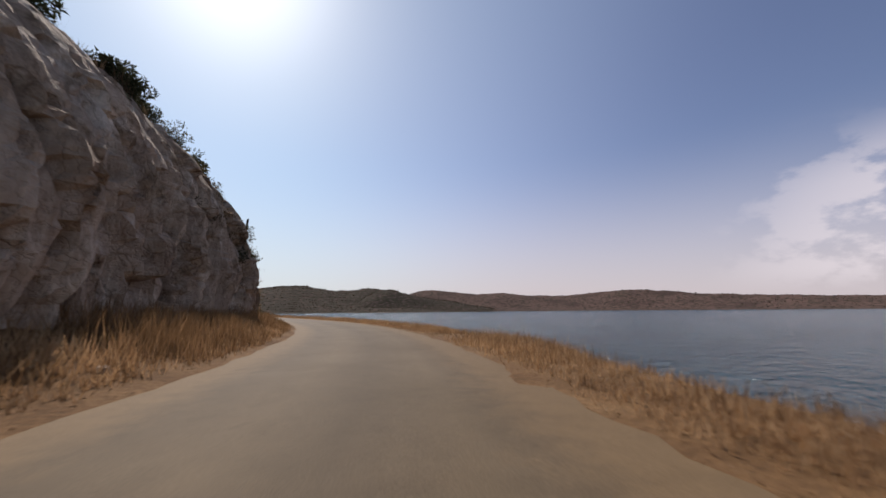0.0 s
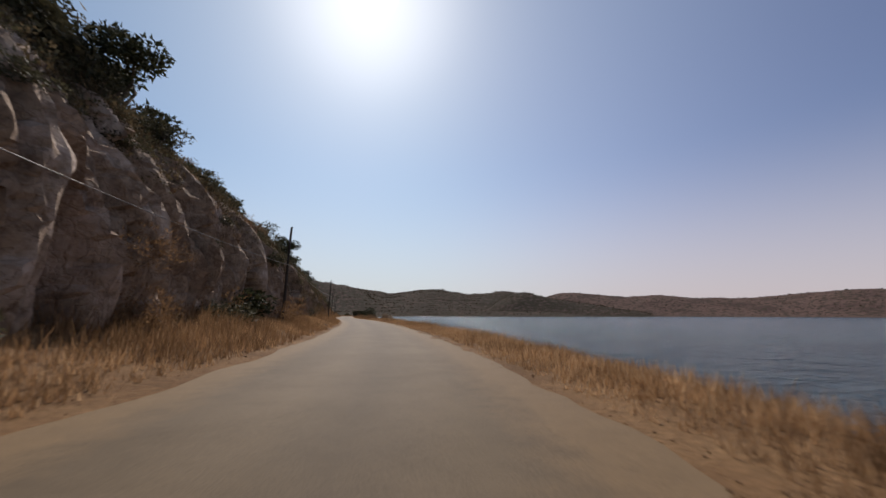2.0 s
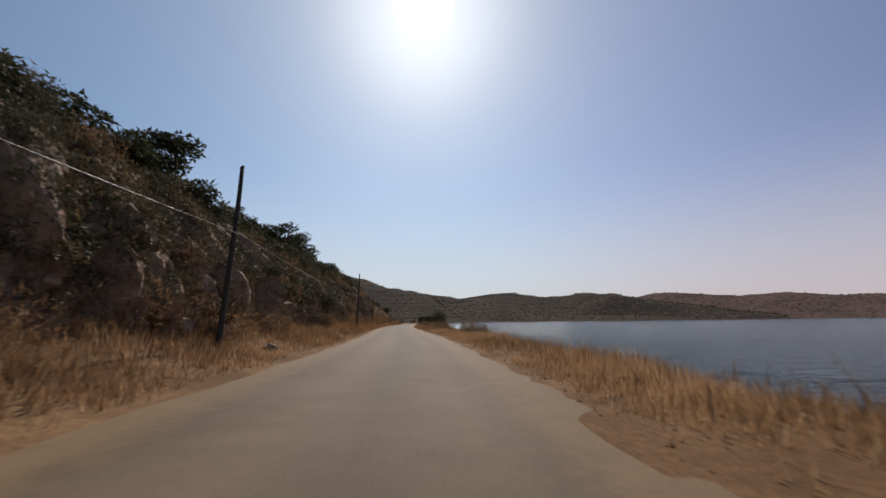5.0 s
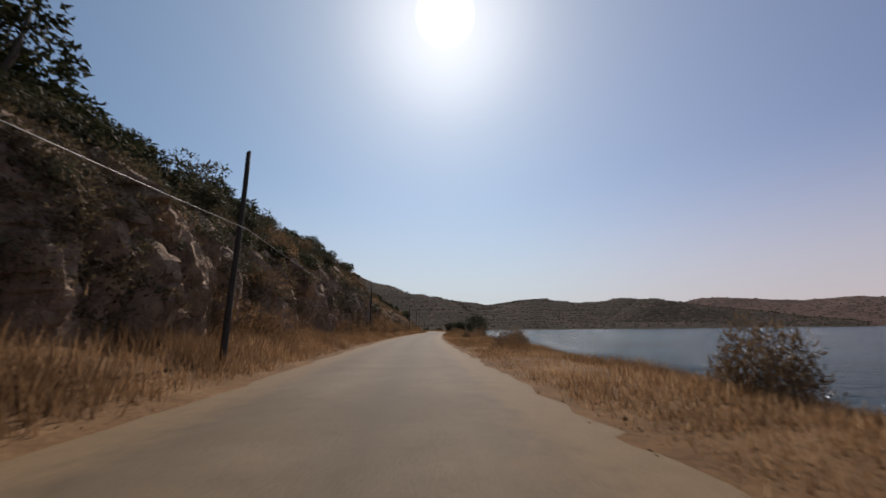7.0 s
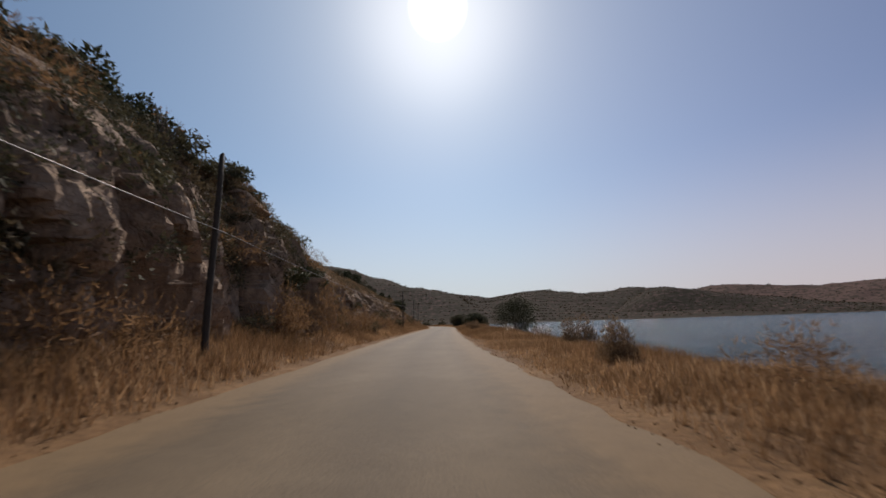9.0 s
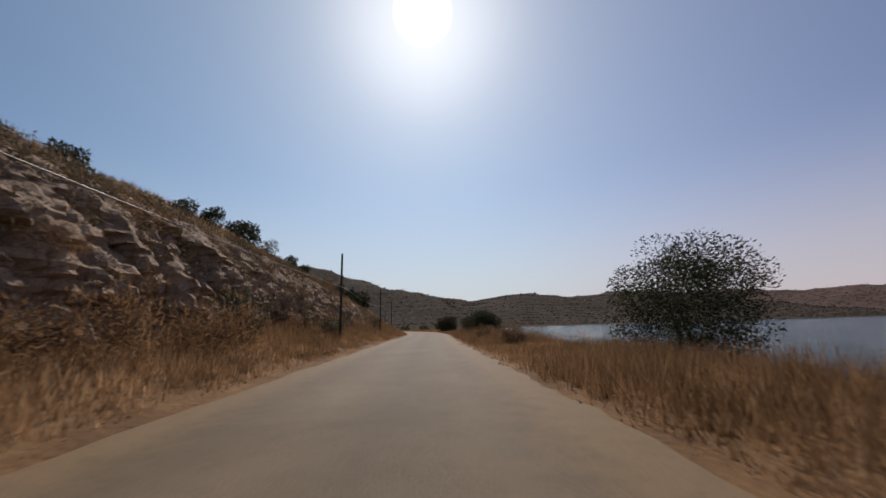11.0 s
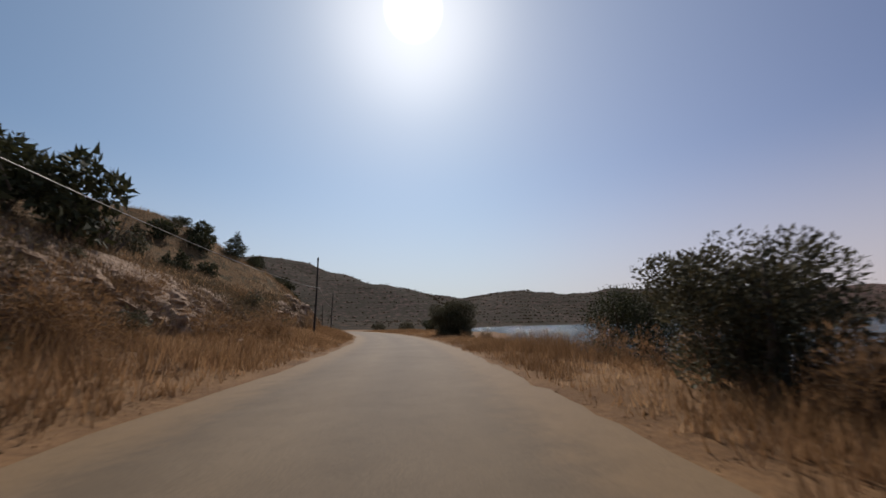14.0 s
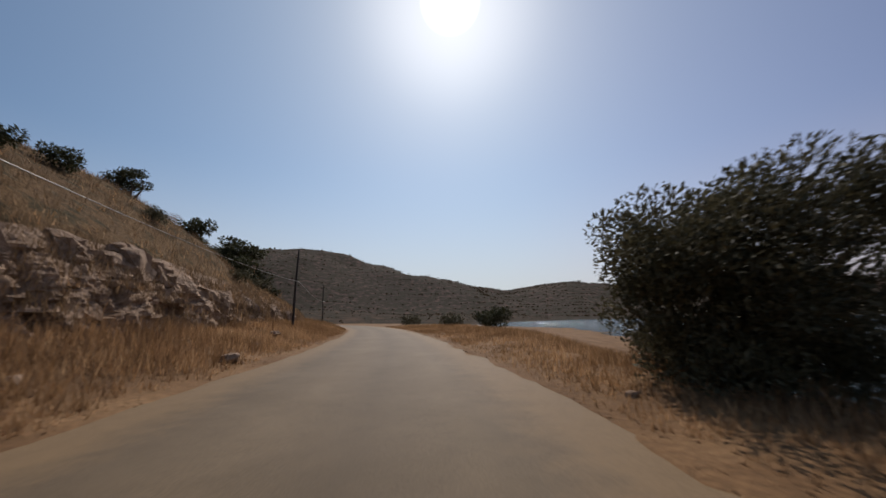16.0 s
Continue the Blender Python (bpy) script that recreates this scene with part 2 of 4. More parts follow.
def mat_blades(name, a, b2, c, through_light=0.45):
    """Grass or leaves: colour varies from blade to blade."""
    m, n, l, b = material(name, 0.75, 0, 0.2)
    g = n.new("ShaderNodeNewGeometry")
    col = ramp(n, l, g.outputs["Random Per Island"], [(0.0, a), (0.5, b2), (1.0, c)])
    v = coords(n, l)
    patch = noise_tex(n, l, v, 0.7, 3)
    tone = ramp(n, l, patch, [(0.3, (0.65, 0.62, 0.6)), (0.7, (1.15, 1.12, 1.1))])
    col = mix(n, l, 1.0, col, tone, "MULTIPLY")
    l.new(col, b.inputs["Base Color"])
    t = n.new("ShaderNodeBsdfTranslucent")
    l.new(col, t.inputs[0])
    ms = n.new("ShaderNodeMixShader")
    ms.inputs[0].default_value = through_light
    l.new(b.outputs[0], ms.inputs[1])
    l.new(t.outputs[0], ms.inputs[2])
    l.new(ms.outputs[0], n["Material Output"].inputs[0])
    return m


def mat_wood(name, dark, light, scale=6):
    m, n, l, b = material(name, 0.85, 0, 0.25)
    v = coords(n, l, (8, 8, 0.6))
    g = noise_tex(n, l, v, scale, 6, 0.7)
    l.new(ramp(n, l, g, [(0.3, dark), (0.7, light)]), b.inputs["Base Color"])
    bump(n, l, b, g, 0.5, 0.01)
    return m


ROAD, EARTH, ROCK, SLOPE = mat_road(), mat_earth(), mat_rock(), mat_slope()
# FAR_HILL, MID_HILL: distance haze painted in as bluer tones, FAR_HILL's paler too
FAR_HILL = mat_far_hill("hazed_dry_hill", ((0.076, 0.049, 0.043), (0.128, 0.081, 0.069), (0.096, 0.063, 0.054)), (0.054, 0.043, 0.031), 0.47, 0.58)
MID_HILL = mat_far_hill("hazed_scrub_hill", ((0.060, 0.041, 0.036), (0.100, 0.064, 0.055), (0.073, 0.050, 0.043)), (0.037, 0.033, 0.023), 0.39, 0.51)
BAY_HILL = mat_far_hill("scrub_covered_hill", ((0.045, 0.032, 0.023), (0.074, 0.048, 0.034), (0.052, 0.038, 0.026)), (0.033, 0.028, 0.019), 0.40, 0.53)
WATER = mat_water()
GRASS = mat_blades("golden_grass", (0.300, 0.176, 0.085), (0.435, 0.268, 0.138), (0.57, 0.395, 0.228))
WEED = mat_blades("brown_weeds", (0.140, 0.080, 0.038), (0.230, 0.135, 0.066), (0.33, 0.202, 0.108))
WITHERED = mat_blades("withered_brown_twigs", (0.105, 0.068, 0.040), (0.165, 0.110, 0.064), (0.245, 0.170, 0.102), 0.45)
WEED_DARK = mat_blades("dark_withered_twigs", (0.075, 0.050, 0.031), (0.12, 0.083, 0.050), (0.185, 0.13, 0.08), 0.35)
BRUSH = mat_blades("brown_olive_brush", (0.070, 0.053, 0.031), (0.115, 0.088, 0.050), (0.175, 0.135, 0.078), 0.32)
LEAF = mat_blades("dark_green_leaves", (0.031, 0.034, 0.016), (0.056, 0.062, 0.028), (0.098, 0.100, 0.048), 0.16)
LEAF_OLIVE = mat_blades("olive_leaves", (0.055, 0.052, 0.030), (0.095, 0.090, 0.050), (0.15, 0.138, 0.082), 0.2)
FAR_SCRUB = mat_blades("far_scrub_leaves", (0.040, 0.034, 0.022), (0.058, 0.046, 0.030), (0.078, 0.060, 0.040), 0.55)
BARK = mat_wood("bark", (0.05, 0.04, 0.03), (0.14, 0.11, 0.08))
POLE = mat_wood("creosoted_wood", (0.022, 0.018, 0.015), (0.062, 0.052, 0.043))
CABLE = material("cable_sheath", 0.45, 0, 0.5)
CABLE[3].inputs["Base Color"].default_value = (0.19, 0.175, 0.16, 1)
CABLE = CABLE[0]

# ---- plan of the road: bearing every 8 m, from 80 m behind the start ----
BEARING = (-60, -58, -56, -54, -52, -49, -46, -43, -39.5, -35, -30.6, -26.1, -20.7, -15.4, -11.0, -7.4, -5.3, -3.5, -2.4, -1.6, -0.9, -0.1, 0.7, 1.6, 3.0, 3.6, 3.4, 2.8, 2.1, 1.4, 0.6, -0.2, -0.9, -1.4, -1.4, -1.5, -1.9, -2.5, -2.5, -1.4, 0.4, 2.7, 4.9, 7.2, 8.8, 10.4, 12.0, 13.6, 15.2, 17.2, 19.4, 21.8, 24.2, 26.6, 28.8, 31.9, 32.9, 33.9, 34.9, 34.9, 34.9, 34.9, 34.9)
STEP = 0.25
S0 = -80.0
n_steps = int(8 * (len(BEARING) - 1) / STEP)
_s = S0 + STEP * np.arange(n_steps + 1)
_h = np.radians(np.interp(_s, S0 + 8 * np.arange(len(BEARING)), BEARING))
_hm = (_h[1:] + _h[:-1]) / 2
_x = np.concatenate([[0], np.cumsum(-np.sin(_hm) * STEP)])
_y = np.concatenate([[0], np.cumsum(np.cos(_hm) * STEP)])
_x -= np.interp(0, _s, _x)
_y -= np.interp(0, _s, _y)
S_END = float(_s[-1])


def at(s, u, z=0.0):
    """World place s metres along the road and u metres to the left of the eye's line."""
    h = np.interp(s, _s, _h)
    return Vector((float(np.interp(s, _s, _x) - u * np.cos(h)), float(np.interp(s, _s, _y) - u * np.sin(h)), z))


def table(s, rows, k):
    return float(np.interp(s, [r[0] for r in rows], [r[k] for r in rows]))


ROAD_LEFT, ROAD_RIGHT, LAKE = 4.1, -2.3, -1.7
# along the road: s, foot of the rock face, its height, its run, the slope's angle over it, the highest ground
LEFT = ((-80, 8.5, 0.4, 4.0, 4, 1.6), (-40, 8.2, 8, 3.5, 36, 30), (-10, 8.0, 8.8, 3.0, 36, 28), (12, 7.8, 9.3, 3.2, 33, 28), (18, 7.8, 9.8, 3.2, 38, 36), (32, 7.8, 8.5, 3.0, 41, 42),
        (50, 8.0, 7.4, 2.8, 42, 46), (80, 8.0, 6.2, 2.8, 41, 46), (112, 7.6, 5.2, 2.8, 37, 40), (135, 7.6, 6.4, 2.6, 34, 34))
LEFT += ((163, 7.6, 7.6, 2.6, 36, 32), (175, 8.0, 5.0, 2.2, 34, 30), (200, 8.0, 5.0, 2.4, 33, 28), (216, 8.2, 4.5, 2.4, 31, 20), (232, 8.4, 3.4, 2.4, 24, 13),
        (244, 8.6, 2.6, 2.4, 25, 13), (255, 8.8, 2.4, 2.4, 41, 13.5), (262, 8.6, 2.9, 1.7, 49, 15), (272, 8.8, 3.1, 1.7, 50, 16), (285, 8.8, 2.7, 2.0, 50, 17), (306, 9.2, 2.4, 2.4, 36, 18), (330, 11, 1.4, 3.0, 18, 20), (430, 14, 1.0, 3.0, 12, 30))
# s, distance from the eye's line to the water's edge
SHORE = ((-80, 10), (0, 9), (60, 9), (100, 11), (130, 15), (190, 17), (225, 14), (250, 11.5), (268, 12), (290, 30), (330, 60), (430, 70))


def rough(p, size, octaves=4):
    return noise.fractal(Vector(p) / size, 1.0, 2.0, octaves)


def ground_z(s, u):
    """Height of the open ground between the lake and the foot of the rock."""
    n = 0.10 * rough((s, u, 3.1), 2.5)
    if u > ROAD_LEFT - 0.6:
        foot = table(s, LEFT, 1)
        k = min(1, max(0, (u - ROAD_LEFT + 0.2) / (foot - ROAD_LEFT)))
        return -0.05 + 0.95 * k ** 1.3 + n * (0.4 + k) + 0.05 * (k > 0)
    if u < ROAD_RIGHT + 0.6:
        w = -table(s, SHORE, 1)
        k = min(1, max(0, (ROAD_RIGHT - 0.6 - u) / (ROAD_RIGHT - 0.6 - w)))
        fall = (LAKE - 0.1) * (k * k * (3 - 2 * k)) if u > w else LAKE - 0.1 - 0.12 * min(20, w - u)
        bump_up = 0.35 * math.exp(-((k - 0.3) / 0.2) ** 2)
        return -0.05 + fall + bump_up * (u > w) + n * (0.4 + min(1, 3 * k))
    return -0.10


def slope_point(s, d):
    """A point of the hillside d metres (level) beyond the top edge of the rock face: u, z."""
    foot, tall, run, angle, top = (table(s, LEFT, k) for k in (1, 2, 3, 4, 5))
    z0 = 0.9 + tall
    rise = math.tan(radians(angle))
    span = max(1.0, top - z0)
    z = z0 + span * (1 - math.exp(-d * rise / span * 0.9))
    z += (0.5 + 0.035 * d) * rough((s, d, 9.0), 9.0) * min(1, d / 2)
    return foot + run + d, z


def slab(s, z, wide, tall, seed, edge):
    """Relief of upright joint-bounded slabs: each stands at its own depth, tilts its own way and has rounded edges."""
    warp = Vector((rough((s, z, seed), 2.4 * wide, 3), rough((s, z, seed + 4.0), 2.4 * wide, 3), 0)) * 0.45
    q = Vector((s / wide, z / tall, seed)) + warp
    near, centre = noise.voronoi(q)
    depth = noise.cell(centre[0] * 7.3 + Vector((seed, 0, 0)))
    turn = noise.cell(centre[0] * 5.7 + Vector((0, seed, 3))) * 1.6
    away = q - centre[0]
    round_ = min(1.0, (near[1] - near[0]) / edge)
    return depth + turn * away.x * 0.6 - 0.06 * away.y, round_ * (2 - round_)


def cliff_point(s, k):
    """A point of the rock face, k from 0 (foot) to 1 (top edge): u, z."""
    foot, tall, run = (table(s, LEFT, i) for i in (1, 2, 3))
    edge = math.sin(math.pi * min(1, max(0, k)))
    z = -0.4 + (tall + 1.3) * k
    lean = run * k ** 2.4
    bedded = min(1, max(0, (s - 166) / 8))
    worn = min(1, max(0, (s - 190) / 14))
    amp = min(1.0, tall / 6) * (1 - 0.35 * bedded) * (1 - 0.45 * worn)
    big = rough((s / 8.0, z / 12.0, 1.7), 1.0, 3)
    d1, e1 = slab(s, z, 2.8 - 0.7 * bedded, 13.0 - 11.6 * bedded, 2.0, 0.10)
    d2, e2 = slab(s, z, 0.95, 11.0 - 10.4 * bedded, 5.0, 0.12)
    d3, e3 = slab(s, z, 0.42, 3.6 - 3.2 * bedded, 9.0, 0.2)
    flute = 1 - abs(rough((s / 1.6, z / 7.0, 5.0), 1.0, 3)) * 2
    rift = max(0, 0.13 - abs(rough((s / 3.4, z / 24.0, 8.0), 1.0, 3))) / 0.13
    out = amp * (0.9 * big + 0.70 * d1 + 0.30 * e1 + (0.38 - 0.1 * bedded) * d2 + 0.16 * e2 + 0.45 * flute - 0.9 * rift) + 0.15 * d3 + 0.07 * e3
    out += 0.12 * rough((s, z * (0.4 + 0.6 * bedded), 2.0), 0.5, 4) + 0.25 * bedded * rough((s, z, 6.0), 1.3, 3)
    return foot + lean - out * (0.3 + 0.7 * edge), z


# ---- building helpers ----
def mesh_ob(name, verts, faces, mat, parent=None, smooth=False):
    me = bpy.data.meshes.new(name)
    me.from_pydata([tuple(v) for v in verts], [], faces)
    me.update()
    me.materials.append(mat)
    if smooth:
        me.polygons.foreach_set("use_smooth", [True] * len(me.polygons))
    ob = new(name, me)
    if parent:
        ob.parent = parent
    return ob


def part(name, bm, mat, parent=None, label="", smooth=False):
    """A bmesh as one mesh object under a thing or a part."""
    me = bpy.data.meshes.new(name)
    bm.to_mesh(me)
    bm.free()
    me.materials.append(mat)
    if smooth:
        me.polygons.foreach_set("use_smooth", [True] * len(me.polygons))
    ob = new(name, me)
    if parent:
        ob.parent = parent
    return tagged(ob, label)


def grid_faces(rows, cols):
    return [(i * cols + j, (i + 1) * cols + j, (i + 1) * cols + j + 1, i * cols + j + 1) for i in range(rows - 1) for j in range(cols - 1)]


# ---- ground, road, rock face, hillside ----
def build_ground():
    us = [-600, -200, -90, -60, -45, -35, -28, -23, -19, -16.5] + [-15 + 0.45 * i for i in range(29)] + [-1.9, -1.2, 0, 1.5, 3.0, 3.6] + [4.0 + 0.3 * i for i in range(24)]
    us = sorted(set(round(u, 2) for u in us))
    ss = np.arange(-78, S_END - 1, 0.7)
    verts = []
    for s in ss:
        foot = table(s, LEFT, 1) + 1.4
        for u in us:
            v = min(u, foot + (u - foot) * 0.15) if u > foot else u
            if v < -60:
                verts.append(at(s, -60) + (at(s, -60) - at(s, 0)).normalized() * (-v - 60))
                verts[-1].z = LAKE - 3
            else:
                verts.append(at(s, v, ground_z(s, v)))
    ob = mesh_ob("ground", verts, grid_faces(len(ss), len(us)), EARTH, smooth=True)
    tagged(ob, "dry earth verges falling to the lake", "ground", kind="structure")


def build_road():
    us = [ROAD_RIGHT, -2.1, -1.5, -0.6, 0.4, 1.4, 2.4, 3.3, 3.9, ROAD_LEFT]
    ss = np.arange(-78, S_END - 1, 0.5)
    verts = []
    for s in ss:
        for j, u in enumerate(us):
            ragged = 0.22 * rough((s, j, 4.0), 1.3) if j in (0, len(us) - 1) else 0
            crown = 0.05 * (1 - ((u - 0.9) / 3.2) ** 2)
            verts.append(at(s, u + ragged, crown + 0.006 * rough((s, u, 0.5), 1.5)))
    ob = mesh_ob("road", verts, grid_faces(len(ss), len(us)), ROAD, smooth=True)
    idx = np.empty(len(ob.data.loops), int)
    ob.data.loops.foreach_get("vertex_index", idx)
    across = (np.array(us)[idx % len(us)] - ROAD_RIGHT) / (ROAD_LEFT - ROAD_RIGHT)
    uv = np.stack([across, (idx // len(us)) * 0.5], 1)
    ob.data.uv_layers.new(name="along").data.foreach_set("uv", uv.ravel())
    tagged(ob, "narrow dusty grey asphalt road without markings", "road", kind="structure")


def build_cliff():
    ss = np.concatenate([np.arange(-79, -8, 0.6), np.arange(-8, 335, 0.2)])
    cols = 54
    verts = []
    for s in ss:
        for j in range(cols):
            u, z = cliff_point(s, j / (cols - 1))
            verts.append(at(s, u, z))
    ob = mesh_ob("rock_face", verts, grid_faces(len(ss), cols), ROCK)
    tagged(ob, "weathered grey and ochre limestone roadside cliff", "cliff", kind="structure")


def build_hillside():
    ss = np.arange(-79, S_END - 4, 0.9)
    ds = [-0.8, 0, 0.6, 1.2, 2, 3, 4, 5, 6, 7.5, 9, 11, 13, 15, 18, 21, 24, 28, 32, 37, 42, 48, 55, 62]
    verts = []
    for s in ss:
        for d in ds:
            u, z = slope_point(s, max(0, d))
            if d < 0:
                u, z = cliff_point(s, 0.97)
                u += 0.12
            verts.append(at(s, u, z))
    ob = mesh_ob("hillside", verts, grid_faces(len(ss), len(ds)), SLOPE, smooth=True)
    tagged(ob, "dry grassy hillside with dark scrub over the cliff", "hillside", kind="structure")


def build_ridge(name, crest, width, mat, label, uneven):
    """A hill range: crest points (x, y, z), falling to the lake's level on both sides."""
    c = np.array(crest, float)
    d = np.concatenate([[0], np.cumsum(np.hypot(*np.diff(c[:, :2], axis=0).T))])
    t = np.arange(0, d[-1], 6.0)
    p = np.stack([np.interp(t, d, c[:, k]) for k in range(3)], 1)
    kernel = np.array([1, 3, 5, 6, 5, 3, 1]) / 24
    for k, times in ((0, 9), (1, 9), (2, 1)):
        for _ in range(times):
            p[:, k] = np.convolve(np.pad(p[:, k], 3, mode="edge"), kernel, mode="valid")
    tan = np.gradient(p[:, :2], axis=0)
    tan /= np.linalg.norm(tan, axis=1)[:, None]
    nor = np.stack([-tan[:, 1], tan[:, 0]], 1)
    ks = np.linspace(-1, 1, 41)
    verts = []
    for i in range(len(t)):
        for k in ks:
            q = p[i, :2] + nor[i] * k * width
            h = math.cos(math.pi / 2 * abs(k)) ** 1.5
            g = rough((q[0], q[1], 2.0), 60 + width * 0.2, 5)
            verts.append((q[0], q[1], -2.6 + (p[i, 2] + 2.6) * h + g * uneven * (1 - abs(k)) * min(1, abs(k) * 5 + 0.12)))
    ob = mesh_ob(name, verts, grid_faces(len(t), len(ks)), mat, smooth=True)
    return tagged(ob, label, "hill", kind="structure")


def build_lake():
    ob = mesh_ob("water", [(-3500, -3500, LAKE), (4500, -3500, LAKE), (4500, 4500, LAKE), (-3500, 4500, LAKE)], [(0, 1, 2, 3)], WATER)
    tagged(ob, "blue rippled lake under a clear sky", "water", kind="structure")
    bed = mesh_ob("lake_bed", [(-3500, -3500, -8), (4500, -3500, -8), (4500, 4500, -8), (-3500, 4500, -8)], [(0, 1, 2, 3)], EARTH)
    tagged(bed, "earth bed below the lake", "ground", kind="structure")


def build_inland():
    """Rolling dry land from the back of the hillside to the horizon."""
    ss = np.arange(-79, S_END - 4, 9.0)
    ks = [0, 0.01, 0.03, 0.06, 0.1, 0.16, 0.25, 0.4, 0.6, 0.8, 1.0]
    verts = []
    for i, s in enumerate(ss):
        u, z = slope_point(s, 62)
        a = at(s, u - 0.5, z - 0.4)
        b = Vector((-3200, -3000 + 6500 * i / (len(ss) - 1), 6.0))
        for k in ks:
            q = a.lerp(b, k)
            q.z = 6 + (a.z - 6) * (1 - k) ** 6 + (5 * rough((q.x, q.y, 1.0), 160) - 3) * min(1, k * 20)
            verts.append(q)
    ob = mesh_ob("inland_ground", verts, grid_faces(len(ss), len(ks)), SLOPE, smooth=True)
    tagged(ob, "rolling dry scrubland behind the roadside hill", "ground", kind="structure")


build_ground()
build_inland()
build_road()
build_cliff()
build_hillside()
build_lake()
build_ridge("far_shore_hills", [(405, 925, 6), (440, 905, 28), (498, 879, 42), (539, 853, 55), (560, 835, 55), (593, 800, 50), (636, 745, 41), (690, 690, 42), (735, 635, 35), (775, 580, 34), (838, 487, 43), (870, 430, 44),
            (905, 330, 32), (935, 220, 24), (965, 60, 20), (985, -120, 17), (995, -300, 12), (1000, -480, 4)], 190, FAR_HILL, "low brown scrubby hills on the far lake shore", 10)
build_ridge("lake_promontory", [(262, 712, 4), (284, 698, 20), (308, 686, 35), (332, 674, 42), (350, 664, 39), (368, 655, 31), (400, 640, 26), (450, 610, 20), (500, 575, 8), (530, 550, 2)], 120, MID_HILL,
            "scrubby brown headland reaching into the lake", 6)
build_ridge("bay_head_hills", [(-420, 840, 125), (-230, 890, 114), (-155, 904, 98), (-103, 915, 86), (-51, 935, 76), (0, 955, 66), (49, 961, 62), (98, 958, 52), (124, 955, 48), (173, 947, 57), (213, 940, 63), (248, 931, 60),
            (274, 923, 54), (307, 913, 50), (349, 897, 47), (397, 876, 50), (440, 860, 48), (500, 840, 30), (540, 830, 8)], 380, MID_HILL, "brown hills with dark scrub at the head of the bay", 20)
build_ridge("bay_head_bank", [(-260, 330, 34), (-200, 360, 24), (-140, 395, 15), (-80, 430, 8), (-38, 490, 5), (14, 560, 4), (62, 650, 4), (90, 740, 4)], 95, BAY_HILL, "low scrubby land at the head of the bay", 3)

# ---- poles and cable ----
# s, distance to the left of the eye's line, height of the top
POLES = ((-10, 7.0, 6.6), (26.8, 7.5, 7.2), (57, 6.6, 6.8), (92, 6.0, 6.4), (123, 5.4, 6.6), (154, 5.8, 6.1), (201, 5.9, 6.3), (226.5, 7.0, 6.7),
         (256.5, 7.2, 7.1), (284, 7.2, 6.4), (314, 7.5, 6.4))


def build_pole(s, u, top, lean):
    z = ground_z(s, u) - 0.3
    tall, grip = top - z, 0.63 * top - z
    arm = 0.65 if 20 < s < 30 else 0.16
    root = tagged(new("telephone_pole"), "dark weathered wooden telephone pole on the verge", "pole", "roadside poles")
    root.location = at(s, u, z)
    root.rotation_euler = (radians(lean[0]), radians(lean[1]), 0)
    bm = bmesh.new()
    rings = []
    for i in range(9):
        k = i / 8
        r = 0.095 - 0.03 * k
        o = (0.02 * math.sin(5 * k + s), 0.02 * math.cos(4 * k + s))
        rings.append([bm.verts.new((o[0] + r * math.cos(a * math.pi / 5), o[1] + r * math.sin(a * math.pi / 5), tall * k + (0.05 * math.cos(a * math.pi / 5) if i == 8 else 0))) for a in range(10)])
    for p, q in zip(rings, rings[1:]):
        for a in range(10):
            bm.faces.new((p[a], p[(a + 1) % 10], q[(a + 1) % 10], q[a]))
    bm.faces.new(rings[-1])
    part("shaft", bm, POLE, root, smooth=True)
    bm = bmesh.new()
    bmesh.ops.create_cone(bm, cap_ends=True, segments=8, radius1=0.02, radius2=0.02, depth=arm + 0.06, matrix=Matrix.Translation((arm / 2 + 0.05, 0, grip)) @ pose(0, 0, 0, 0, 90, 0))
    part("cable_bracket", bm, CABLE, root)
    return root.matrix_basis @ Vector((arm + 0.08, 0, grip))


rng = random.Random(5)
tops = [build_pole(s, u, top, (rng.uniform(-1.5, 1.5), rng.uniform(0.0, 2.0))) for s, u, top in POLES]


# ---- plants ----
def leaf_mesh(name, rng, blobs, count, size, mat, upright=0.0, corners=3, thin=0.5):
    """A crown of many small leaf sprays: blobs of (centre, radii), denser towards their skin."""
    w = np.array([b[1][0] * b[1][1] * b[1][2] for b in blobs]) ** 0.67
    pick = rng.choice(len(blobs), count, p=w / w.sum())
    c = np.array([b[0] for b in blobs], float)[pick]
    r = np.array([b[1] for b in blobs], float)[pick]
    d = rng.normal(size=(count, 3))
    d /= np.linalg.norm(d, axis=1)[:, None]
    p = c + d * r * (rng.uniform(0.15, 1.08, (count, 1)) ** 0.45)
    a = d + rng.normal(scale=0.8, size=(count, 3)) + np.array([0, 0, upright])
    a /= np.linalg.norm(a, axis=1)[:, None]
    b = np.cross(a, rng.normal(size=(count, 3)))
    b /= np.linalg.norm(b, axis=1)[:, None]
    s = size * rng.uniform(0.6, 1.5, (count, 1))
    if corners == 3:
        v = np.stack([p - b * s * thin, p + b * s * thin, p + a * s * 0.85 / thin], 1).reshape(-1, 3)
    else:
        v = np.stack([p - a * s, p + b * s * 0.42, p + a * s * 1.1, p - b * s * 0.42], 1).reshape(-1, 3)
    me = bpy.data.meshes.new(name)
    me.from_pydata(v.tolist(), [], np.arange(count * corners).reshape(-1, corners).tolist())
    me.materials.append(mat)
    return me


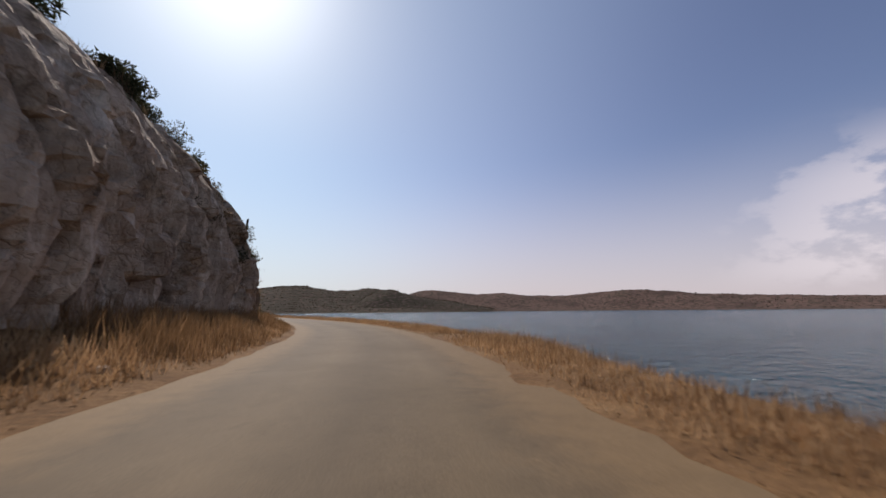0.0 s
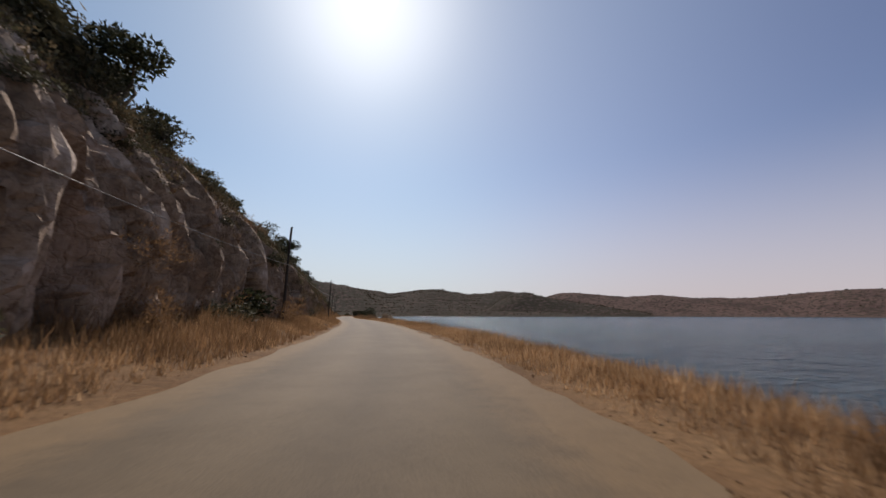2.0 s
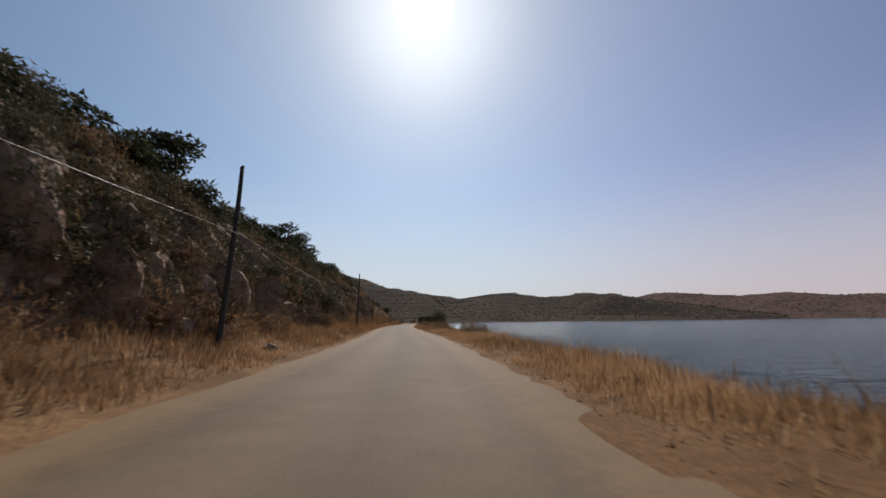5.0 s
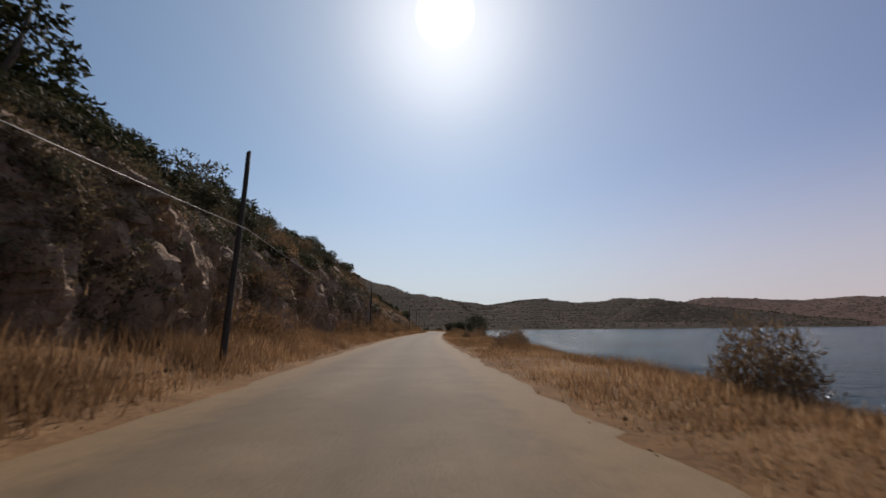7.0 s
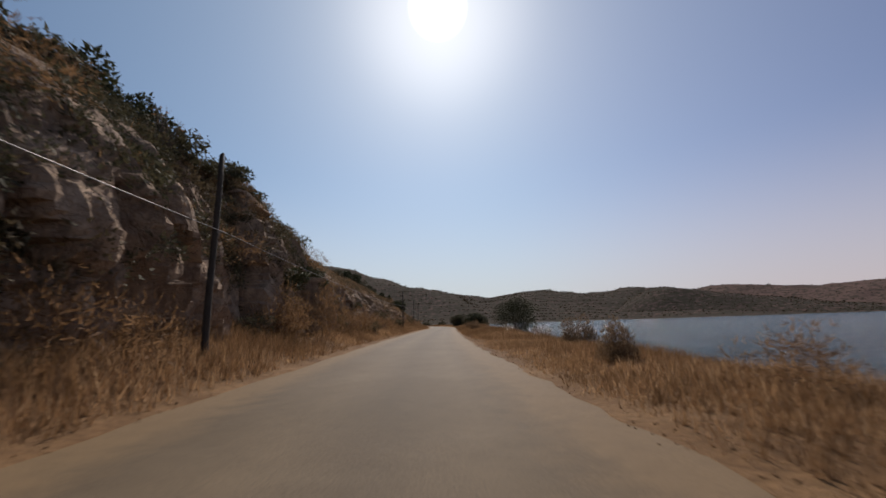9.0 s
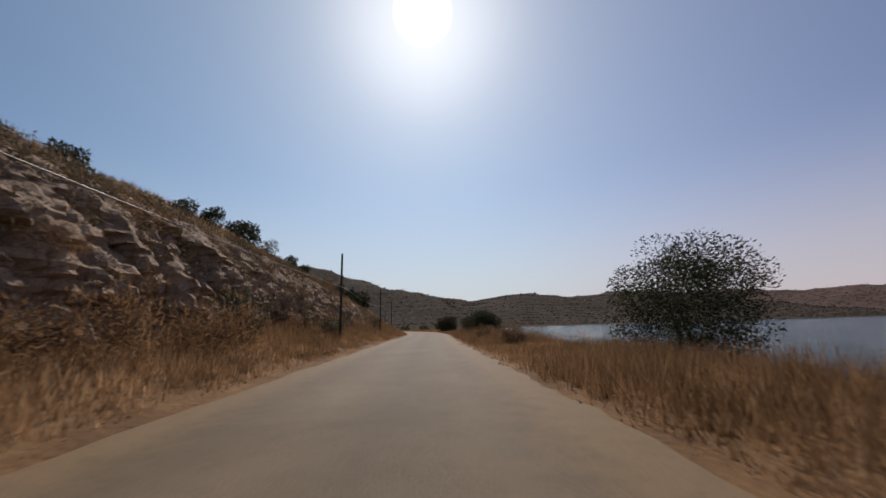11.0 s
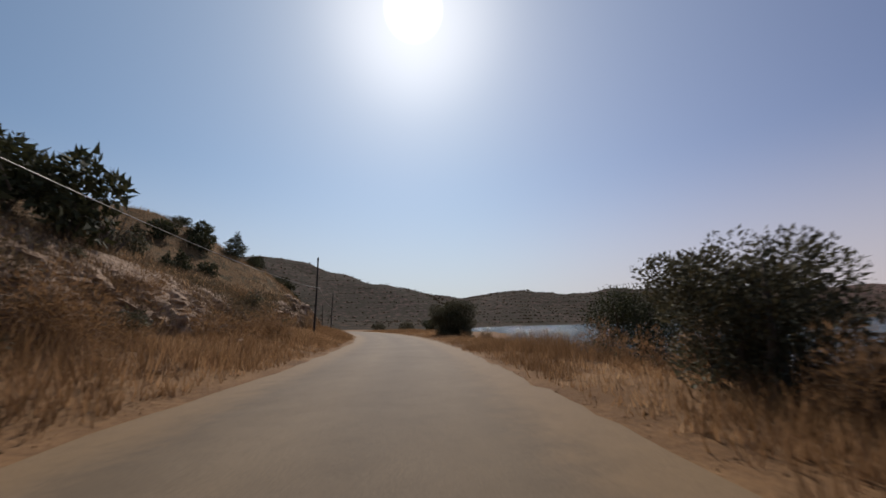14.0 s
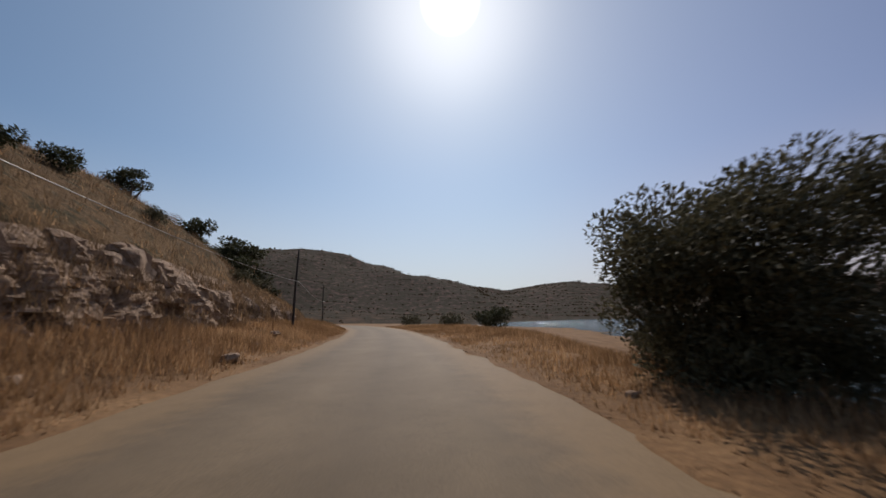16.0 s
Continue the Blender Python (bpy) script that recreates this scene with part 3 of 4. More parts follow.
def limb(bm, path, radii, seg=5):
    rings = []
    for i, (q, r) in enumerate(zip(path, radii)):
        axis = (Vector(path[min(i + 1, len(path) - 1)]) - Vector(path[max(i - 1, 0)])).normalized()
        m = axis.to_track_quat("Z", "Y").to_matrix()
        rings.append([bm.verts.new(Vector(q) + m @ Vector((r * math.cos(6.2832 * k / seg), r * math.sin(6.2832 * k / seg), 0))) for k in range(seg)])
    for a, b in zip(rings, rings[1:]):
        for k in range(seg):
            bm.faces.new((a[k], a[(k + 1) % seg], b[(k + 1) % seg], b[k]))
    bm.faces.new(rings[-1])


def build_cable(a, b):
    pts = []
    for i in range(25):
        k = i / 24
        q = a.lerp(b, k)
        pts.append((q.x, q.y, q.z - 0.4 * 4 * k * (1 - k)))
    bm = bmesh.new()
    limb(bm, pts, [0.011] * 25, 5)
    tagged(part("telephone_cable", bm, CABLE, smooth=True), "slack pale telephone cable strung between poles", "cable", "roadside cables")


for a, b in zip(tops, tops[1:]):
    build_cable(a, b)


def plant(name, seed, blobs, count, size, mat, label, category, group, stems=4, thick=0.06, upright=0.0, bare=0, corners=3, thin=0.5):
    """A tree or shrub one unit tall or so at its own scale: trunk or stems, and a crown."""
    rng_ = np.random.default_rng(seed)
    root = tagged(new(name), label, category, group)
    bm = bmesh.new()
    for k in range(stems + bare):
        b = blobs[k % len(blobs)]
        end = Vector(b[0]) + Vector(rng_.normal(size=3)) * 0.25 * b[1][0]
        if k >= stems:
            end = Vector(b[0]) + Vector((rng_.normal() * b[1][0] * 0.5, rng_.normal() * b[1][1] * 0.5, b[1][2] * rng_.uniform(1.05, 1.35)))
        start = Vector((rng_.normal() * thick, rng_.normal() * thick, -0.25))
        mid = start.lerp(end, 0.5) + Vector(rng_.normal(size=3)) * 0.12 * end.length
        limb(bm, [start, start.lerp(mid, 0.6), mid, mid.lerp(end, 0.6), end], [thick, thick * 0.8, thick * 0.6, thick * 0.35, thick * 0.12])
    part("trunk", bm, BARK, root, smooth=True)
    crown = new("crown", leaf_mesh("crown", rng_, blobs, count, size, mat, upright, corners, thin))
    crown.parent = root
    return root


def ragged_blobs(seed, radius, tall, n, low=0.3, flat=0.8, drop=0.35):
    r = random.Random(seed)
    out = []
    for _ in range(n):
        a, d = r.uniform(0, 6.283), radius * math.sqrt(r.uniform(0, 0.62))
        z = r.uniform(low, 0.85) * tall * (1 - drop * (d / radius) ** 2)
        k = r.uniform(0.28, 0.5) * radius
        out.append(((d * math.cos(a), d * math.sin(a), z), (k, k, k * flat)))
    return out


def even_blobs(seed, radius, tall, n, low, flat, drop):
    """Clumps spread evenly through a dome, each jostled a little."""
    r = random.Random(seed)
    out = []
    for i in range(n):
        a, d = 2.39996 * i + r.uniform(-0.3, 0.3), radius * math.sqrt((i + 0.5) / n * 0.66)
        z = (low + (0.88 - low) * r.random() ** 0.7) * tall * (1 - drop * (d / radius) ** 2)
        k = r.uniform(0.24, 0.42) * radius
        out.append(((d * math.cos(a), d * math.sin(a), z), (k, k, k * flat)))
    return out


def cone_blobs(seed, radius, tall, n):
    r = random.Random(seed)
    out = []
    for i in range(n):
        k = i / (n - 1)
        rad = radius * (1 - k) * r.uniform(0.8, 1.1) + 0.08
        a = r.uniform(0, 6.283)
        out.append(((0.25 * rad * math.cos(a), 0.25 * rad * math.sin(a), tall * (0.12 + 0.88 * k)), (rad, rad, tall / n * 0.8)))
    return out


KINDS = {
    "bush": plant("bush", 1, ragged_blobs(1, 1.0, 1.5, 12, 0.15), 1150, 0.092, LEAF, "dark green evergreen bush on the rocky slope", "bush", "slope bushes", 5, 0.035),
    "scrub": plant("scrub_bush", 2, ragged_blobs(2, 1.2, 1.2, 14, 0.1), 1050, 0.090, LEAF_OLIVE, "dull olive scrub bush on the dry slope", "bush", "slope bushes", 6, 0.03),
    "oak": plant("small_tree", 3, ragged_blobs(3, 1.25, 3.0, 15, 0.35), 3200, 0.08, LEAF, "small dark evergreen tree over the cliff", "tree", "cliff trees", 3, 0.09, 0.2, 2),
    "fir": plant("young_conifer", 4, cone_blobs(4, 0.85, 2.6, 9), 2000, 0.075, LEAF, "young dark conifer on the grassy slope", "tree", "young conifers", 1, 0.06, 0.4),
    "twiggy": plant("twiggy_shrub", 5, ragged_blobs(5, 1.0, 1.7, 9, 0.3), 800, 0.066, LEAF_OLIVE, "thin twiggy grey-green shrub", "bush", "slope bushes", 7, 0.025, 0.5, 6),
    "dry": plant("dry_shrub", 6, ragged_blobs(6, 1.0, 1.15, 22, 0.05, 0.8, 0.5), 1450, 0.035, WEED, "dry brown shrub beside the road", "bush", "dry shrubs", 3, 0.010, 0.8, 2, 3, 0.3),
}
KINDS["withered"] = plant("withered_shrub", 8, ragged_blobs(8, 1.0, 1.15, 20, 0.05, 0.8, 0.4), 3600, 0.043, WITHERED, "dark brown withered shrub on the lake bank", "bush", "withered shrubs", 4, 0.012, 0.7, 3, 3, 0.38)
KINDS["dead"] = plant("dead_shrub", 7, ragged_blobs(7, 0.9, 1.9, 8, 0.45), 60, 0.05, WEED, "bare dead shrub with grey twigs", "bush", "dead shrubs", 10, 0.03, 0.5, 16)
placed = {k: 0 for k in KINDS}
GROWN = {"oak": (1.25, 1.19, 1.15), "bush": (1.0, 0.95, 1.0), "scrub": (0.9, 0.86, 1.0), "twiggy": (1.1, 1.05, 1.2), "fir": (1.0, 0.95, 0.7),
         "dead": (1.0, 0.95, 1.1), "dry": (1.3, 1.3, 1.7), "withered": (1.0, 1.0, 1.0)}


def put(kind, place, size, turn, lean=0.0):
    m = Matrix.Translation(place) @ pose(0, 0, 0, lean, 0, turn) @ Matrix.Diagonal((*size, 1))
    placed[kind] += 1
    if placed[kind] == 1:
        KINDS[kind].matrix_basis = m
        return KINDS[kind]
    first = KINDS[kind].scale
    return copy_thing(KINDS[kind], m @ Matrix.Diagonal([g / f for g, f in zip(GROWN[kind], first)] + [1]))


def on_slope(s, d):
    u, z = slope_point(s, d)
    return at(s, u, z - 0.1)


def on_ground(s, u):
    return at(s, u, ground_z(s, u) - 0.05)



def stand_on_slope(*rows):
    """Trees and bushes over the cliff and on the slope: kind, s, distance beyond the top edge, width, height."""
    for kind, s, d, w, h in rows:
        put(kind, on_slope(s, d), (w, w * 0.95, h), (s * 47) % 360, 3)


stand_on_slope(("oak", 46.6, 0.2, 1.35, 1.3), ("bush", 19, 0.8, 1.0, 1.0), ("bush", 14, 1.5, 1.1, 0.9), ("oak", 26, 3.0, 0.8, 0.7), ("bush", 29, 2.0, 1.0, 0.9),
               ("oak", 77.5, 0.1, 1.1, 0.95), ("bush", 62, 1.5, 1.4, 1.1), ("bush", 80.5, 0.6, 1.2, 1.3), ("oak", 121.6, 1.6, 1.5, 1.2), ("bush", 118, 1.5, 1.6, 1.5),
               ("oak", 100, 3.0, 1.4, 1.0), ("oak", 113.5, 1.0, 1.5, 1.0), ("twiggy", 150, 1.2, 1.1, 1.2), ("bush", 155, 1.2, 1.3, 1.2), ("dead", 157.5, 0.2, 1.0, 1.1),
               ("dead", 118, 0.4, 0.9, 1.0), ("bush", 164, 1.2, 1.3, 1.2), ("twiggy", 180, 4.0, 1.4, 1.4), ("fir", 186, 6.0, 1.0, 0.7))
stand_on_slope(("bush", 192, 6.0, 0.9, 0.9), ("scrub", 199, 5.0, 0.9, 1.0), ("bush", 206, 5.5, 0.9, 1.0), ("bush", 204.5, 3.6, 1.1, 1.3), ("bush", 201.0, 4.5, 0.9, 1.0),
               ("twiggy", 207, 3.0, 0.8, 0.8), ("bush", 212.5, 3.2, 0.8, 0.8), ("bush", 216.5, 3.4, 0.9, 0.9), ("bush", 221, 2.5, 0.7, 0.7), ("bush", 236.6, 0.6, 1.8, 2.1),
               ("bush", 234.4, 0.6, 1.6, 1.8), ("dead", 238.6, 0.6, 1.3, 1.2), ("bush", 239, 2.0, 0.8, 0.8), ("bush", 230.0, 3.0, 1.2, 1.2), ("fir", 248, 3.5, 0.7, 0.6),
               ("fir", 250.5, 3.8, 1.0, 0.8), ("bush", 253, 3.2, 0.8, 0.8), ("scrub", 243, 3.0, 1.0, 1.1), ("fir", 263.8, 5.6, 1.7, 1.5))
stand_on_slope(("bush", 259, 6.5, 1.2, 1.2), ("bush", 261.5, 8.0, 1.3, 1.3), ("bush", 257, 8.5, 1.2, 1.2), ("fir", 268.5, 5.0, 1.0, 0.9), ("bush", 271, 5.0, 0.9, 0.8),
               ("bush", 276, 6.5, 1.0, 0.9), ("oak", 283, 7.0, 0.9, 0.7), ("scrub", 279, 3.5, 0.8, 0.7), ("bush", 286, 4.0, 1.4, 1.3), ("bush", 296, 3.0, 2.0, 1.8),
               ("oak", 301, 5.0, 1.9, 1.3), ("oak", 304, 6.5, 1.6, 1.0), ("bush", 309, 4.0, 2.2, 1.8))

rng = random.Random(11)
for _ in range(160):
    s, d = rng.uniform(-14, 172), rng.choice((rng.uniform(0.3, 4), rng.uniform(1, 9), rng.uniform(4, 16)))
    if s < 24 and d < 3 and rng.random() < 0.6:
        continue
    kind = rng.choice(("bush", "bush", "bush", "scrub", "scrub", "twiggy", "oak" if s < 124 else "bush"))
    k = rng.uniform(0.8, 1.5) * (0.45 if kind == "oak" else 0.95)
    put(kind, on_slope(s, d), (k * rng.uniform(0.9, 1.3), k * rng.uniform(0.9, 1.2), k * rng.uniform(0.7, 1.05)), rng.uniform(0, 360), rng.uniform(-6, 6))
for _ in range(70):
    s, d = rng.uniform(172, 330), rng.uniform(5, 34)
    kind = rng.choice(("scrub", "bush", "bush", "fir", "twiggy"))
    k = rng.uniform(0.45, 0.95)
    put(kind, on_slope(s, d), (k, k, k * rng.uniform(0.75, 1.0)), rng.uniform(0, 360))
# thick brush on the steep ground just over the rock
for _ in range(90):
    s, d = rng.uniform(22, 172), 6.0 * rng.random() ** 1.4
    k = rng.uniform(0.75, 1.35)
    put(rng.choice(("bush", "scrub", "withered", "scrub", "bush")), on_slope(s, d), (k * 1.15, k * 1.15, k * rng.uniform(0.65, 0.95)), rng.uniform(0, 360), rng.uniform(-6, 6))
# a ragged fringe along the top edge
for _ in range(80):
    s, d = rng.uniform(18, 170), rng.uniform(-0.3, 1.3)
    k = rng.uniform(0.6, 1.1)
    put(rng.choice(("bush", "scrub", "scrub", "twiggy")), on_slope(s, max(0, d)), (k * 1.15, k * 1.15, k * rng.uniform(0.7, 1.0)), rng.uniform(0, 360), rng.uniform(-8, 8))
# dark brush spreading over the low bank
for _ in range(16):
    s, d = rng.uniform(284, 316), rng.uniform(0.5, 7.0)
    k = rng.uniform(0.6, 1.1)
    put(rng.choice(("scrub", "scrub", "bush", "dry")), on_slope(s, max(0, d)), (k * 1.2, k * 1.2, k * 0.9), rng.uniform(0, 360), rng.uniform(-6, 6))
# brown and grey-green growth on the broken bank
for _ in range(46):
    s, k = rng.uniform(176, 262), rng.uniform(0.1, 1.0)
    u, z = cliff_point(s, k)
    w = rng.uniform(0.35, 0.8)
    put(rng.choice(("dry", "dry", "scrub", "twiggy")), at(s, u + 0.15, z - 0.2), (w * 1.2, w * 1.2, w * 0.8), rng.uniform(0, 360), rng.uniform(-8, 8))
# thick dark growth over the upper half of the later cliff
for _ in range(70):
    s, k = rng.uniform(94, 171), rng.uniform(0.42, 1.0)
    u, z = cliff_point(s, k)
    w = rng.uniform(0.6, 1.15)
    put(rng.choice(("scrub", "bush", "scrub", "twiggy", "dry")), at(s, u + 0.3, z - 0.35), (w * 1.15, w * 1.15, w * 0.75), rng.uniform(0, 360), rng.uniform(-10, 10))
# shrubs growing out of the face and at its foot
for _ in range(80):
    s, k = rng.uniform(24, 172), rng.uniform(0.2, 1.0) ** 0.7
    u, z = cliff_point(s, k)
    put(rng.choice(("bush", "scrub", "scrub", "twiggy", "dry")), at(s, u + 0.25, z - 0.3), (rng.uniform(0.5, 0.95),) * 2 + (rng.uniform(0.4, 0.8),), rng.uniform(0, 360))
for s, u, w, h, kind in ((52, 7.4, 1.6, 1.15, "bush"), (49, 7.3, 1.2, 0.9, "scrub"), (165, 6.0, 1.1, 1.7, "dry"), (161, 6.6, 0.9, 1.2, "dry"), (38, 7.0, 0.8, 0.7, "scrub"),
                         (98, 6.5, 0.9, 0.7, "dry"), (146, 6.6, 1.0, 0.9, "dry"), (218, 6.8, 0.8, 0.8, "dry"), (208, 5.2, 0.5, 0.45, "dry"), (213, 5.0, 0.45, 0.4, "dry")):
    put(kind, on_ground(s, u), (w, w, h), (s * 31) % 360)

# dry brush heaped along the foot of the rock
rng = random.Random(23)
for _ in range(96):
    s = rng.uniform(18, 250)
    u = table(s, LEFT, 1) - abs(rng.gauss(0, 0.75)) - 0.1
    k = rng.uniform(0.45, 1.05)
    put("dry" if rng.random() < 0.88 else "twiggy", on_ground(s, u), (k * 1.15, k * 1.15, k * rng.uniform(0.65, 1.1)), rng.uniform(0, 360), rng.uniform(-8, 8))


def stand_by_lake(*rows):
    """Lakeside shrubs: kind, s, u, width, height over the road."""
    for kind, s, u, wide, top in rows:
        grown = GROWN[kind]
        high = (top - ground_z(s, u)) / (1.6 if kind == "bush" else 1.2)
        put(kind, on_ground(s, u), (wide / 2.4 / grown[0], wide / 2.4 / grown[1], high / grown[2]), (s * 53) % 360)


stand_by_lake(("withered", 112.5, -6.0, 2.8, 1.15), ("withered", 118.8, -6.4, 2.1, 1.5), ("withered", 135.2, -5.6, 2.6, 1.3), ("withered", 136.8, -6.6, 2.2, 1.2),
              ("dry", 133.6, -5.4, 1.8, 1.0), ("dry", 149.5, -5.4, 2.0, 1.1), ("dry", 148.2, -6.4, 1.5, 0.9), ("withered", 153.8, -4.8, 1.4, 1.3), ("withered", 163, -7.4, 2.4, 1.5),
              ("dry", 172, -8, 2.2, 1.0), ("dry", 180, -6.8, 1.8, 1.0), ("withered", 186.5, -5.6, 1.5, 0.8), ("dry", 189.5, -5.2, 1.6, 0.9), ("withered", 197.5, -4.9, 2.1, 1.6),
              ("dry", 199.5, -6.4, 1.8, 1.3), ("withered", 207.5, -4.5, 2.0, 1.45), ("dry", 206.0, -5.8, 1.8, 1.2), ("dry", 211.0, -5.4, 2.0, 1.2), ("dry", 214.0, -4.6, 1.9, 1.1),
              ("withered", 215.5, -6.2, 2.2, 1.3))
stand_by_lake(("dry", 218.0, -4.8, 1.8, 1.1), ("dry", 220.5, -5.3, 2.4, 1.4), ("dry", 224.0, -4.4, 1.5, 1.0), ("dry", 227.6, -4.5, 1.4, 1.2), ("withered", 228.6, -6.3, 2.6, 1.7),
              ("withered", 232.0, -6.8, 2.6, 1.6), ("dry", 232.0, -5.0, 1.8, 1.1), ("dry", 235.5, -5.8, 2.2, 1.3), ("dry", 240.0, -6.0, 1.8, 0.9), ("dry", 247.0, -7.0, 1.3, 0.7),
              ("withered", 251.5, -6.2, 1.1, 0.6), ("dry", 255.0, -5.2, 1.2, 0.7), ("withered", 258.0, -8.0, 1.6, 1.0), ("scrub", 267, -8.4, 2.4, 1.2), ("withered", 265.5, -6.6, 1.6, 1.2),
              ("bush", 300, -14, 4.6, 3.0), ("scrub", 312, -12, 4.2, 2.2), ("bush", 318, -20, 5.0, 3.0), ("scrub", 326, -9, 3.8, 2.2))


def lakeside_tree(seed, s, u, radius, tall, count, mat, label, low=0.12, upright=0.2, bare=3, drop=0.35, leaf=0.08):
    t = plant("lakeside_tree", seed, even_blobs(seed, radius, tall, 60, low, 0.85, drop), count, leaf, mat, label, "tree", "lakeside trees", 3, 0.11, upright, bare, 4)
    t.matrix_basis = Matrix.Translation(on_ground(s, u)) @ pose(0, 0, 0, 0, 0, seed * 40)


lakeside_tree(21, 188.8, -9.0, 2.6, 5.0, 24000, LEAF, "open dark-leaved tree between road and lake", 0.03, 0.2, 3, 0.35, 0.051)
lakeside_tree(22, 222.6, -6.5, 2.25, 3.25, 31000, LEAF, "broad dense dark green shrub tree by the lake", 0.06, 0.3, 2, 0.3, 0.049)
lakeside_tree(23, 229.8, -5.3, 1.5, 2.6, 15000, LEAF_OLIVE, "ragged thin-topped shrub by the road", 0.08, 0.9, 14, 0.15, 0.043)
lakeside_tree(24, 238.4, -8.8, 2.1, 4.2, 20000, LEAF, "leafy green shrub on the lake bank", 0.03, 0.2, 3, 0.35, 0.049)
lakeside_tree(25, 262.0, -5.8, 2.4, 3.62, 66000, LEAF_OLIVE, "dense rounded olive tree at the road's edge", 0.02, 0.4, 8, -0.02, 0.048)

# ---- rock outcrops on the grassy bank ----
def block_mesh(seed):
    r = random.Random(seed)
    bm = bmesh.new()
    bmesh.ops.create_cube(bm, size=1.0)
    bmesh.ops.subdivide_edges(bm, edges=bm.edges[:], cuts=2, use_grid_fill=True)
    for v in bm.verts:
        n = Vector((noise.noise(v.co * 1.7 + Vector((seed * 3.1, 0, 0))), noise.noise(v.co * 1.7 + Vector((0, seed * 2.3, 5))), noise.noise(v.co * 1.7 + Vector((9, 0, seed)))))
        v.co = v.co * (1 - 0.16 * (v.co.length > 0.72)) + n * 0.32
    me = bpy.data.meshes.new("block")
    bm.to_mesh(me)
    bm.free()
    me.materials.append(ROCK)
    return me


BLOCKS = [block_mesh(k) for k in range(6)]


def outcrop(s, u, z, wide, tall, count, seed, big=1.0):
    r = random.Random(seed)
    root = tagged(new("rock_outcrop"), "cracked pale limestone outcrop in dry grass", "rock", "limestone outcrops")
    h = float(np.interp(s, _s, _h))
    root.matrix_basis = Matrix.Translation(at(s, u, z)) @ Matrix.Rotation(h, 4, "Z")
    for _ in range(count):
        b = new("block", r.choice(BLOCKS))
        b.parent = root
        k = r.uniform(0.28, 1.0) * big
        y = r.uniform(-0.5, 0.5) * wide
        up = r.uniform(0, 1) ** 1.2 * tall * (1 - abs(y) / wide)
        b.matrix_basis = pose(-0.55 * up - r.uniform(-0.1, 0.5), y, up, r.uniform(-12, 12), r.uniform(-14, 14), r.uniform(-30, 30)) @ Matrix.Diagonal((k * r.uniform(0.7, 1.2), k * r.uniform(0.9, 1.8), k * r.uniform(0.4, 0.9) * (1.5 if big >= 1.0 else 1.0), 1))


for i, (s, k, wide, tall, count, big) in enumerate(((188, 0.3, 3.0, 1.2, 12, 0.7), (195, 0.5, 3.0, 1.6, 14, 0.7), (203, 0.4, 3.5, 1.6, 18, 0.7), (209, 0.6, 3.0, 1.4, 16, 0.7),
                                                  (214, 0.4, 3.5, 1.4, 18, 0.7), (219, 0.5, 3.0, 1.2, 16, 0.7), (224, 0.4, 3.0, 1.2, 14, 0.7), (231, 0.3, 2.4, 0.9, 9, 0.7),
                                                  (243, 0.5, 2.4, 0.9, 9, 0.7), (249, 0.8, 2.6, 1.0, 10, 0.8), (257, 0.6, 3.4, 1.5, 14, 1.0), (263, 0.75, 4.0, 1.8, 20, 1.0),
                                                  (266, 0.5, 3.6, 1.8, 18, 1.0), (270, 0.8, 4.2, 1.6, 20, 1.0), (276, 0.6, 3.4, 1.6, 16, 1.0), (281, 0.4, 3.0, 1.4, 12, 1.0), (287, 0.45, 3.0, 1.3, 12, 1.0), (293, 0.4, 3.0, 1.2, 10, 1.0))):
    u, z = cliff_point(s, k)
    outcrop(s, u - 0.05, z - 0.35, wide, tall, count, 60 + i, big)

# ---- dry grass ----
SS = np.arange(-20, 345, 1.0)
UR, UL, DL = np.arange(-24, -2.2, 0.6), np.arange(4.0, 9.6, 0.4), np.arange(0, 32, 1.0)
Z_RIGHT = np.array([[ground_z(s, u) for u in UR] for s in SS])
Z_LEFT = np.array([[ground_z(s, u) for u in UL] for s in SS])
P_SLOPE = np.array([[slope_point(s, d) for d in DL] for s in SS])


def sample(g, cols, s, c):
    i = np.clip((s - SS[0]).astype(int), 0, len(SS) - 2)
    f = np.clip(s - SS[0] - i, 0, 1)
    x = np.clip((c - cols[0]) / (cols[1] - cols[0]), 0, len(cols) - 1.001)
    j = x.astype(int)
    e = x - j
    return (g[i, j] * (1 - f) + g[i + 1, j] * f) * (1 - e) + (g[i, j + 1] * (1 - f) + g[i + 1, j + 1] * f) * e


def at_many(s, u):
    h = np.interp(s, _s, _h)
    return np.interp(s, _s, _x) - u * np.cos(h), np.interp(s, _s, _y) - u * np.sin(h)


def patchy(s, c, size, seed):
    r = np.random.default_rng(seed)
    out = 0
    for k in range(5):
        a = r.uniform(0, 6.28)
        out = out + np.sin((s * np.cos(a) + c * np.sin(a)) / size * r.uniform(0.6, 2.2) + r.uniform(0, 6.28))
    return out / 2.6


